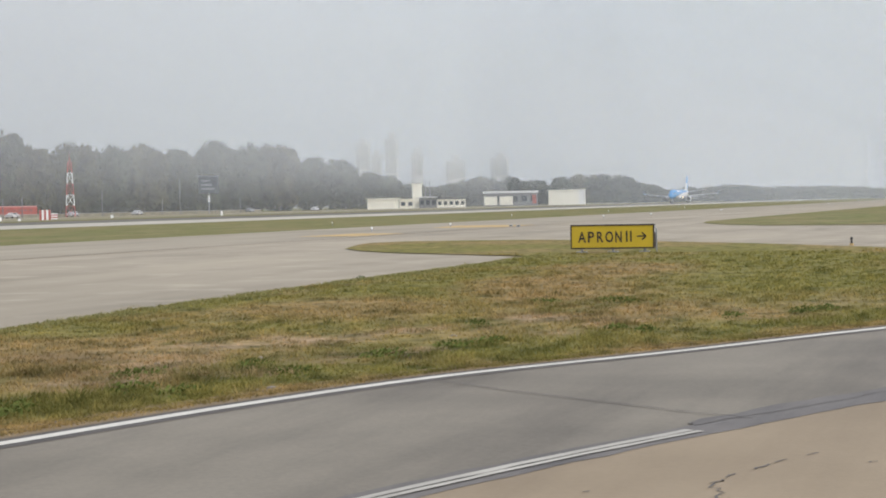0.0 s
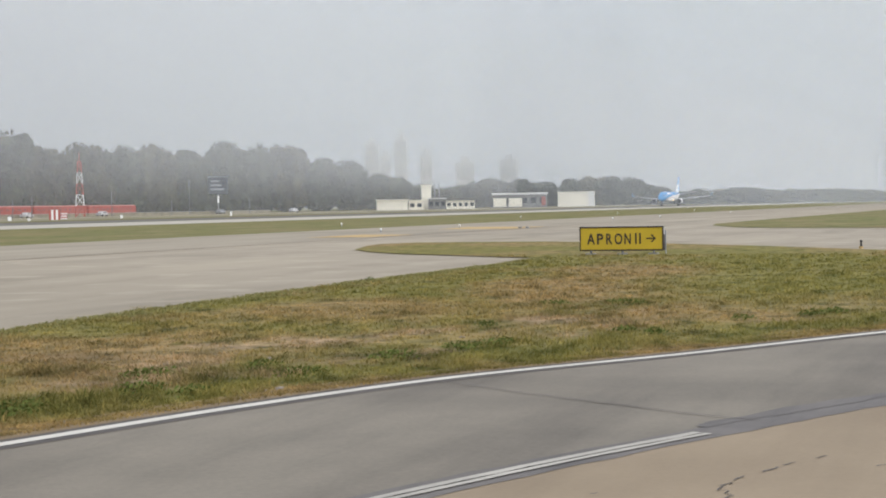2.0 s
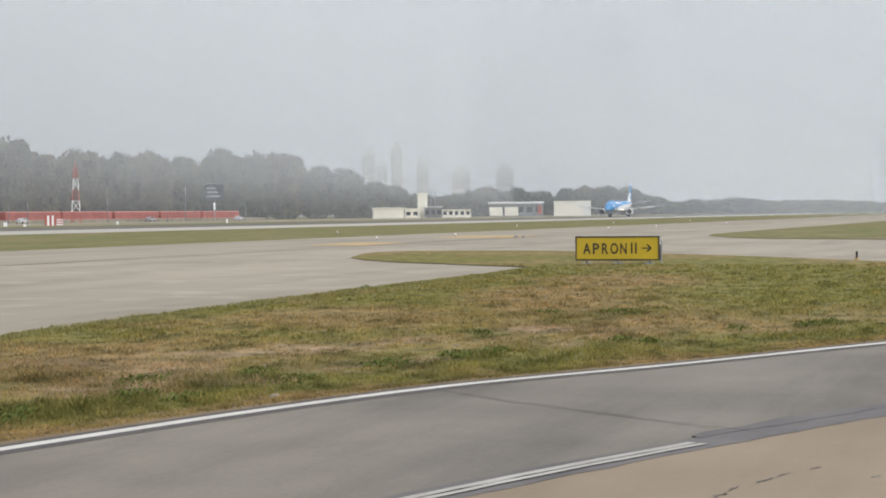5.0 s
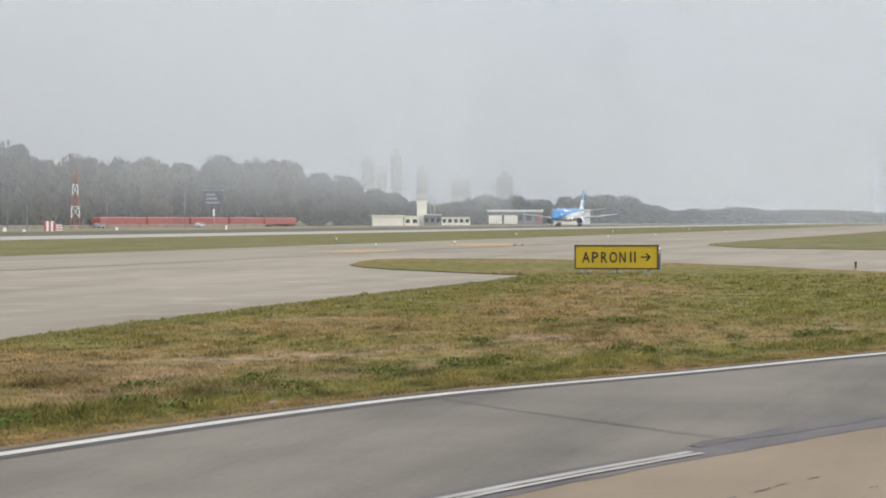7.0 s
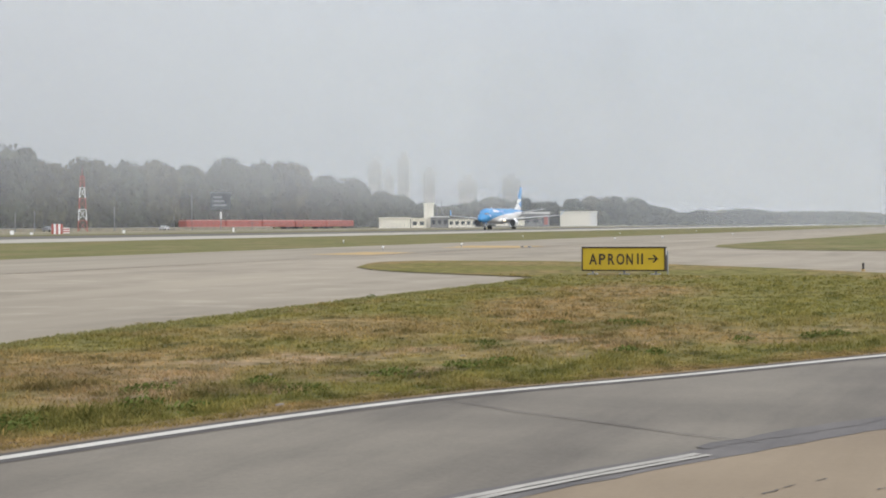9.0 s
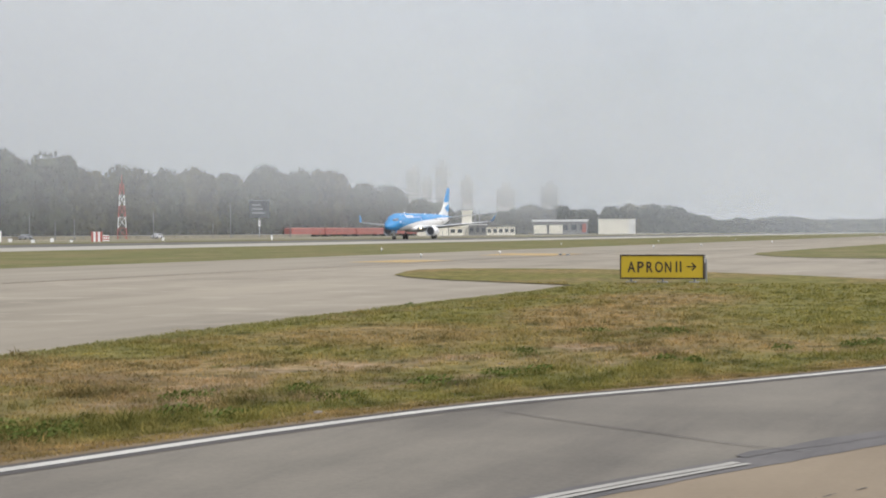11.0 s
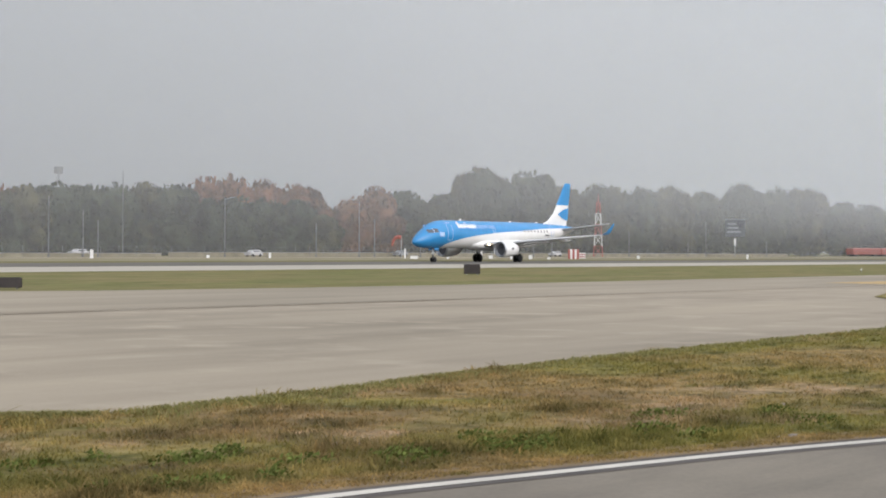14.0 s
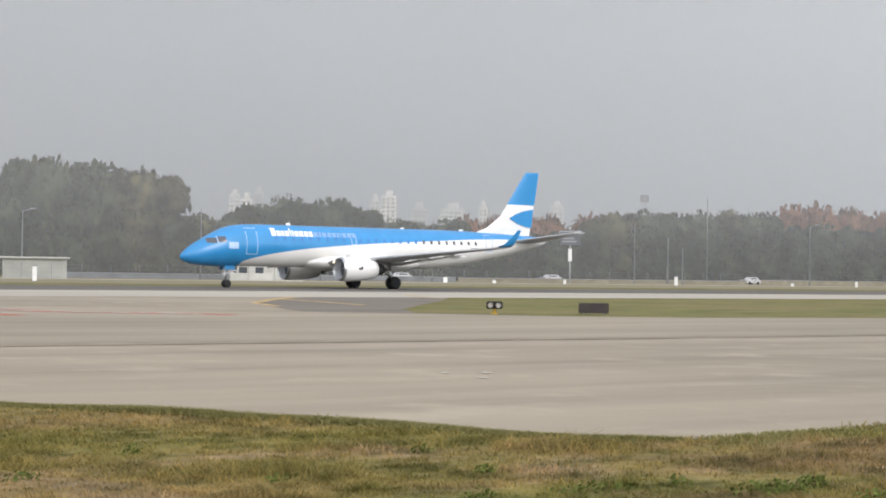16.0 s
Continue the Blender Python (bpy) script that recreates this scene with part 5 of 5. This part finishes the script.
def windsock():
    x, y = at(36.85, 317)
    s = thing("windsock", "drooping faded red windsock on its mast", "windsock", m=pose(x, y, 0, 0, 0, 36.85))
    part("mast", tube(bmesh.new(), (0.7, 0, 0), (0.7, 0, 3.9), 0.07), M_STEEL, s)
    for i, (x0, z0, x1, z1, r) in enumerate(((0.7, 3.75, 0.0, 3.85, 0.33), (0.0, 3.85, -0.55, 3.5, 0.30), (-0.55, 3.5, -0.85, 2.8, 0.24), (-0.85, 2.8, -0.95, 2.2, 0.18))):
        part("sleeve", tube(bmesh.new(), (x0, 0, z0), (x1, 0, z1), r, r * 0.9, 12), M_SOCK, s, "faded red cloth sleeve")


M_SOCK = simple("faded_red_cloth", (0.40, 0.13, 0.10), 0.9)
windsock()


def striped_barrier():
    x, y = at(31.1, 310)
    s = thing("striped_hut", "red and white striped equipment box by the runway", "equipment box", m=pose(x, y, 0, 0, 0, 31))
    for i in range(5):
        part("panel", boxed(-0.95 + 0.38 * i, -0.57 + 0.38 * i, 0, 0.8, 0, 1.75), M_BRICKRED if i % 2 == 0 else M_OFFWHITE, s)
    x, y = at(30.81, 311)
    s = thing("striped_board", "white board with red stripes on legs", "sign", m=pose(x, y, 0, 0, 0, 31))
    for i in range(5):
        part("stripe", boxed(-0.55, 0.55, 0, 0.08, 0.12 + 0.2 * i, 0.32 + 0.2 * i), M_BRICKRED if i % 2 else M_OFFWHITE, s)
    for i in (-0.4, 0.4):
        part("leg", boxed(i - 0.04, i + 0.04, 0.02, 0.06, 0, 0.12), M_STEEL, s)


striped_barrier()


def white_box(b, d, w, h):
    x, y = at(b, d)
    s = thing("marker_box", "small white equipment box in dry grass", "marker", "white marker boxes", pose(x, y, 0, 0, 0, b))
    part("body", boxed(-w / 2, w / 2, -0.2, 0.2, 0.0, h, bev=0.03), M_OFFWHITE, s)
    part("lid", boxed(-w / 2 - 0.04, w / 2 + 0.04, -0.24, 0.24, h + 0.002, h + 0.07), M_ROOF, s)


for b, d, w, h in ((36.6, 300, 0.3, 1.7), (36.3, 290, 1.3, 0.5), (34.1, 320, 0.35, 1.9), (33.8, 310, 0.7, 0.6), (33.1, 280, 0.6, 0.5), (32.5, 300, 0.6, 0.7), (31.9, 290, 0.5, 0.4),
                   (46.7, 260, 0.5, 1.3), (67.4, 184, 0.45, 1.5), (54.2, 250, 0.6, 0.8), (43.0, 285, 0.5, 0.5), (41.0, 290, 0.4, 0.9), (35.2, 300, 0.5, 0.6), (29.0, 330, 0.5, 0.6), (25.5, 350, 0.4, 0.9),
                   (50.3, 255, 0.4, 0.7), (52.6, 250, 0.5, 0.5), (57.0, 230, 0.4, 0.6)):
    white_box(b, d, w, h)


def fence():
    f = thing("fence", "grey wire perimeter fence on thin posts", "fence")
    me_bm = boxed(-0.022, 0.022, -0.022, 0.022, 0, 1.9)
    first = part("post", me_bm, M_POLE, f)
    first.matrix_basis = pose(-206, 40, 0)
    for i in range(1, 160):
        o = new("post", first.data)
        o.parent = f
        o.matrix_basis = pose(-206, 40 + 4.0 * i, 0)
    for z in (0.3, 0.8, 1.3, 1.8):
        part("wire", tube(bmesh.new(), (-206, 38, z), (-206, 690, z), 0.007, n=4), M_POLE, f)


fence()


def low_wall(u0, u1, l, h, material, label):
    w = thing("low_wall", label, "wall", "", pose(-l, (u0 + u1) / 2, 0))
    n = max(2, int((u1 - u0) / 6))
    for i in range(n):
        a = -(u1 - u0) / 2 + (u1 - u0) * i / n
        part("wall_panel", boxed(-0.12, 0.12, a + 0.02, a + (u1 - u0) / n - 0.02, 0, h, bev=0.02), material, w)
    part("coping", boxed(-0.18, 0.18, -(u1 - u0) / 2, (u1 - u0) / 2, h + 0.003, h + 0.1), M_STEEL, w)


M_BLUEGREY = simple("blue_grey_barrier", (0.20, 0.215, 0.225), 0.7, 0, 0.15, 0.3)
M_DULL = simple("dull_beige_wall", (0.27, 0.25, 0.19), 0.9, 0, 0.2, 0.3)
low_wall(95, 165, 226, 0.7, M_BLUEGREY, "blue-grey barrier along the far road")
low_wall(165.5, 230, 226, 0.6, M_DULL, "dull beige low wall along the far road")
low_wall(240, 520, 234, 0.8, M_DULL, "pale low wall along the railway")


M_PLASTER = simple("dull_white_plaster", (0.52, 0.52, 0.48), 0.8, 0, 0.12, 0.6)
M_GREYWALL = simple("greenish_grey_wall", (0.36, 0.37, 0.34), 0.8, 0, 0.15, 0.4)


def house():
    x, y = at(60.5, 238)
    h = thing("house", "small two-storey white house with dark windows", "house", m=pose(x, y, 0, 0, 0, 60.5))
    part("wall", boxed(-2.0, 2.0, 0, 4.0, 0, 4.2), M_PLASTER, h, "white plastered walls")
    bm = bmesh.new()
    vs = [bm.verts.new(p) for p in ((-2.2, -0.2, 4.2), (2.2, -0.2, 4.2), (2.2, 4.2, 4.2), (-2.2, 4.2, 4.2), (-1.6, 0.9, 5.5), (0.8, 0.9, 5.5), (0.8, 3, 5.5), (-1.6, 3, 5.5))]
    for f in ((0, 1, 5, 4), (1, 2, 6, 5), (2, 3, 7, 6), (3, 0, 4, 7), (4, 5, 6, 7), (3, 2, 1, 0)):
        bm.faces.new([vs[i] for i in f])
    part("roof", bm, M_ROOF, h, "grey hipped roof")
    for xx in (-1.0, 1.05):
        w = part("window", boxed(xx - 0.6, xx + 0.6, -0.05, 0.02, 2.75, 3.85), M_WIN, h, "dark upper window")
        part("sill", boxed(xx - 0.7, xx + 0.7, -0.12, 0.0, 2.63, 2.74), M_PLASTER, w)
    for xx in (-1.2, 1.0):
        part("window", boxed(xx - 0.55, xx + 0.55, -0.05, 0.02, 1.0, 1.8), M_WIN, h, "dark lower window")
    part("chimney_block", boxed(1.2, 2.9, 2.2, 4.2, 2.4, 5.3), M_BRICKROOF, h, "reddish brick stair block")
    part("parapet", boxed(1.0, 3.1, 2.0, 4.4, 5.303, 5.55), M_PLASTER, h)
    part("tile_roof", boxed(-0.2, 2.2, 4.3, 7, 5.0, 6.5), M_BRICKROOF, h, "faded red tile roof behind")
    part("annex", boxed(2.0, 7.0, 0.6, 4.2, 0, 1.75), M_PLASTER, h, "low white annex")
    part("annex_roof", boxed(2.95, 5.0, 2.4, 4.6, 1.753, 2.5), M_BRICKROOF, h, "reddish annex roof")
    part("terrace", boxed(-2.9, 2.8, -1.6, -1.2, 0, 1.0), M_PLASTER, h, "white terrace wall")


M_BRICKROOF = simple("faded_brick", (0.185, 0.125, 0.105), 0.9, 0, 0.2, 0.5)
house()


def shed(name, label, b0, b1, dist, z1, wall, roof, windows=0, roofh=0.35):
    bc = (b0 + b1) / 2
    x, y = at(bc, dist)
    w = math.radians(b0 - b1) * dist
    s = thing(name, label, "building", "low buildings by the field", pose(x, y, 0, 0, 0, bc))
    part("wall", boxed(-w / 2, w / 2, 0, 8, 0, z1 - roofh), wall, s)
    part("roof", boxed(-w / 2 - 0.4, w / 2 + 0.4, -0.5, 8.4, z1 - roofh + 0.003, z1, bev=0.05), roof, s)
    for i in range(windows):
        xx = -w / 2 + w * (i + 0.5) / windows
        part("window", boxed(xx - w / windows * 0.3, xx + w / windows * 0.3, -0.06, 0.02, z1 * 0.28, z1 * 0.66), M_WIN, s)
    return s


shed("shed", "long cream low building beside the airfield", 20.77, 19.75, 640, 3.9, M_CREAM, M_CREAM, 0)
shed("shed", "cream low building with flat roof", 19.72, 19.25, 650, 3.6, M_CREAM, M_CREAM, 2)
shed("shed", "pale building with grey roof", 19.08, 18.5, 690, 4.4, M_ROOF, M_OFFWHITE, 3)
shed("shed", "cream building with small dark windows", 18.5, 17.56, 690, 3.7, M_CREAM, M_ROOF, 5)
tank = shed("water_tower", "cream square water tower over the sheds", 19.3, 18.98, 700, 9.8, M_CREAM, M_CREAM, 0)
for i, (b, h) in enumerate(((18.87, 11.0), (18.72, 10.5))):
    pole(b, 700, h, 0.22)
hall = shed("hangar", "wide pale hall with red end panel", 16.97, 15.2, 780, 6.6, M_ROOF, M_OFFWHITE, 6, 0.9)
part("red_panel", boxed(9.6, 11.4, -0.35, -0.1, 0.9, 4.8), M_BRICKRED, hall, "red painted end panel")
part("pale_panel", boxed(-11.8, -6.0, -0.3, -0.1, 0.4, 4.2), M_CREAM, hall)
part("pale_panel", boxed(-5.0, 1.0, -0.3, -0.1, 0.4, 4.2), M_CREAM, hall)
hall2 = shed("hangar", "cream hall with plain walls", 14.85, 13.65, 820, 7.0, M_CREAM, M_CREAM, 0)
part("bright_panel", boxed(5.5, 8.4, -0.4, -0.1, 0.3, 6.9), M_OFFWHITE, hall2, "bright white end bay")
shed("white_wall", "long low pale grey building under the trees", 68.4, 66.4, 226, 2.7, M_GREYWALL, M_PLASTER, 0, 0.2)


def tower_block(b, dist, w, h, wall, rng):
    x, y = at(b, dist)
    t = thing("apartment_tower", "hazy apartment tower far beyond the trees", "building", "distant city towers", pose(x, y, 0, 0, 0, b + rng.uniform(-10, 10)))
    part("wall", boxed(-w / 2, w / 2, 0, w * 0.8, 0, h), wall, t)
    part("roof_block", boxed(-w * 0.2, w * 0.25, w * 0.2, w * 0.6, h + 0.01, h + rng.uniform(3, 6)), wall, t)
    n = max(2, int(w / 3.2))
    floors = max(4, int((h - 26) / 3.6))
    first = None
    for k in range(floors):
        for i in range(n):
            xx, z = -w / 2 + w * (i + 0.5) / n, h - 3 - 3.6 * k
            if first is None:
                first = part("window", boxed(-w / n * 0.28, w / n * 0.28, -0.25, 0.05, -0.8, 0.8), M_CITYWIN, t)
                first.matrix_basis = pose(xx, 0, z)
            else:
                o = new("window", first.data)
                o.parent = t
                o.matrix_basis = pose(xx, 0, z)


# Pale walls and lightened windows carry part of the haze in their colour.
M_CITYWIN = simple("city_window", (0.17, 0.18, 0.19), 0.3)
M_CITY = [simple("city_wall", (0.40, 0.40, 0.40), 0.8, 0, 0.1, 0.05), simple("city_wall_pale", (0.48, 0.47, 0.45), 0.8, 0, 0.1, 0.05), simple("city_wall_dark", (0.30, 0.30, 0.31), 0.8, 0, 0.1, 0.05)]
crng = random.Random(77)
for k, (b, w, h) in enumerate(((61.1, 9, 66), (60.72, 9, 62), (60.34, 8, 68), (56.53, 8, 63), (56.1, 12, 67), (55.09, 14, 56), (54.04, 19, 56), (53.0, 7, 58), (52.8, 6, 50), (50.6, 11, 60),
                               (57.6, 14, 50), (51.6, 10, 46), (49.5, 9, 48), (20.9, 11, 54), (20.45, 9, 44), (19.97, 10, 58), (19.1, 9, 45), (17.85, 15, 38), (16.46, 14, 40), (63.0, 12, 40))):
    # Low bearings get only the pale wall, painted so for thicker haze.
    tower_block(b, 1500, w, h, M_CITY[1 if b < 25 else k % 3], crng)


# ---- road traffic ----
def car(label, paint, van=False):
    c = thing("van" if van else "car", label, "van" if van else "car", "traffic on the far road")
    L, W, H = (5.2, 1.9, 2.1) if van else (3.6, 1.65, 1.35)
    part("body", loft([[(x * W / 2, y, z) for x, z in ((-1, 0.3), (1, 0.3), (1, 0.8), (0.9, 0.92), (-0.9, 0.92), (-1, 0.8))] for y in (-L / 2, L / 2)]), paint, c, "", False)
    part("cabin", loft([[(sx * W / 2 * 0.88 * k, y, z) for sx, y in ((-1, y0), (1, y0), (1, y1), (-1, y1))] for z, y0, y1, k in ((0.92, -L * 0.30 if not van else -L * 0.42, L * 0.42, 1.0), (H, -L * 0.16 if not van else -L * 0.30, L * 0.30 if not van else L * 0.42, 0.86))]), paint, c)
    for s in (-1, 1):
        part("side_window", boxed(s * W * 0.42 - 0.02, s * W * 0.42 + 0.05, -L * 0.18, L * 0.26, 1.0, H - 0.16), M_WIN, c)
        for y in (-L * 0.3, L * 0.3):
            w = part("wheel", lathe_x([(-0.1, 0.15), (-0.1, 0.29), (0.1, 0.29), (0.1, 0.15)], 14), M_RUBBER, c)
            w.matrix_basis = Matrix.Translation((s * W * 0.45, y, 0.31))
    return c


M_CARPAINT = simple("white_car_paint", (0.50, 0.50, 0.50), 0.35)
CARS = []
for u, l, v, paint, van in ((182, 228.5, -13, M_CARPAINT, False), (215, 231.5, -13, M_CARPAINT, False), (258, 228.5, -12, M_CARPAINT, False), (310, 231.5, -14, M_STEEL, False), (370, 228.5, -13, M_CARPAINT, False), (150, 231.5, -11, M_CARPAINT, False)):
    CARS.append((car(("white van on the far road" if van else "white car on the far road") if paint is M_CARPAINT else ("grey van on the far road" if van else "grey car on the far road"), paint, van), u, l, v))

# ---- drifting mist ----
def mist_mat(name, low, high, z0, z1, wisp, top0, top1, across=False, along=False):
    m = bpy.data.materials.new(name)
    m.use_nodes = True
    nt = m.node_tree
    nt.nodes.clear()
    out = nt.nodes.new("ShaderNodeOutputMaterial")
    tr, di, tl = nt.nodes.new("ShaderNodeBsdfTransparent"), nt.nodes.new("ShaderNodeBsdfDiffuse"), nt.nodes.new("ShaderNodeBsdfTranslucent")
    for s in (di, tl):
        s.inputs["Color"].default_value = (0.88, 0.907, 0.922, 1)
    ad, mx = nt.nodes.new("ShaderNodeMixShader"), nt.nodes.new("ShaderNodeMixShader")
    nt.links.new(di.outputs[0], ad.inputs[1])
    nt.links.new(tl.outputs[0], ad.inputs[2])
    geo = nt.nodes.new("ShaderNodeNewGeometry")
    sep = nt.nodes.new("ShaderNodeSeparateXYZ")
    nt.links.new(geo.outputs["Position"], sep.inputs[0])
    mr = nt.nodes.new("ShaderNodeMapRange")
    mr.interpolation_type = "SMOOTHSTEP"
    for k, v in (("From Min", z0), ("From Max", z1), ("To Min", low), ("To Max", high)):
        mr.inputs[k].default_value = v
    nt.links.new(sep.outputs["Z"], mr.inputs["Value"])
    n = noise_of(nt, 0.012, 4, geo.outputs["Position"], 0.55, (1, 1, 1.8))
    k = nt.nodes.new("ShaderNodeMapRange")
    for key, v in (("From Min", 0.3), ("From Max", 0.7), ("To Min", 1 - wisp), ("To Max", 1 + wisp)):
        k.inputs[key].default_value = v
    nt.links.new(n, k.inputs["Value"])
    mu = nt.nodes.new("ShaderNodeMath")
    mu.operation, mu.use_clamp = "MULTIPLY", True
    nt.links.new(mr.outputs[0], mu.inputs[0])
    nt.links.new(k.outputs[0], mu.inputs[1])
    fd = nt.nodes.new("ShaderNodeMapRange")
    fd.interpolation_type = "SMOOTHSTEP"
    for key, v in (("From Min", top0), ("From Max", top1), ("To Min", 1.0), ("To Max", 0.0)):
        fd.inputs[key].default_value = v
    nt.links.new(sep.outputs["Z"], fd.inputs["Value"])
    m2 = nt.nodes.new("ShaderNodeMath")
    m2.operation = "MULTIPLY"
    nt.links.new(mu.outputs[0], m2.inputs[0])
    nt.links.new(fd.outputs[0], m2.inputs[1])
    if across or along:
        fx = nt.nodes.new("ShaderNodeMapRange")
        for key, v in (("From Min", 180.0 if along else -255.0), ("From Max", 430.0 if along else -70.0), ("To Min", 0.0), ("To Max", 1.0)):
            fx.inputs[key].default_value = v
        nt.links.new(sep.outputs["Y" if along else "X"], fx.inputs["Value"])
        m3 = nt.nodes.new("ShaderNodeMath")
        m3.operation = "MULTIPLY"
        nt.links.new(m2.outputs[0], m3.inputs[0])
        nt.links.new(fx.outputs[0], m3.inputs[1])
        nt.links.new(m3.outputs[0], mx.inputs["Fac"])
    else:
        nt.links.new(m2.outputs[0], mx.inputs["Fac"])
    nt.links.new(tr.outputs[0], mx.inputs[1])
    nt.links.new(ad.outputs[0], mx.inputs[2])
    nt.links.new(mx.outputs[0], out.inputs[0])
    return m


def mist_bank(pts, height, material):
    bm = bmesh.new()
    lo = [bm.verts.new((-l, u, 0.05)) for u, l in pts]
    hi = [bm.verts.new((-l, u, height)) for u, l in pts]
    for i in range(len(pts) - 1):
        bm.faces.new((lo[i], lo[i + 1], hi[i + 1], hi[i]))
    return tagged(part("mist", bm, material), "thin veil of drifting morning mist", "mist", "", "stuff")


for u, low, high in ((290, 0.03, 0.20), (420, 0.09, 0.24), (560, 0.17, 0.24), (710, 0.23, 0.24), (800, 0.23, 0.24)):
    mist_bank([(u - 25, -90), (u - 25, 40), (u, 140), (u + 15, 258)], 0.26 * u, mist_mat("mist", low, high, 1, 0.035 * u, 0.04, 0.13 * u, 0.25 * u, True))
mist_bank([(-50, 243.3), (300, 243.5), (900, 243.3), (3000, 243.3)], 130, mist_mat("mist_by_wood", 0.20, 0.24, 2, 14, 0.03, 60, 125))
mist_bank([(170, 246.3), (500, 246.3), (3000, 246.3)], 130, mist_mat("mist_over_wood", 0.0, 0.24, 2, 24, 0.03, 60, 125, False, True))
mist_bank([(-100, 420), (700, 420), (1100, 300), (1150, -90)], 230, mist_mat("mist_by_city", 0.23, 0.24, 4, 45, 0.03, 110, 220))


# ---- what moves ----
def motions():
    rows = []
    for k in range(17):
        t = float(k)
        u = 629.65 - 15.04 * t - 1.4386 * t * t + 0.010144 * t**3
        rows.append((t, pose(-121.35, u, 0.012)))
    walk(airliner_ob, rows)
    walk(train_ob, [(0.0, pose(-240.8, 258, 0)), (8.0, pose(-240.8, 446, 0)), (16.0, pose(-240.8, 634, 0))])
    for ob, u, l, v in CARS:
        walk(ob, [(0.0, pose(-l, u - v * 14, 0.016)), (8.0, pose(-l, u - v * 6, 0.016)), (16.0, pose(-l, u + v * 2, 0.016))])


motions()
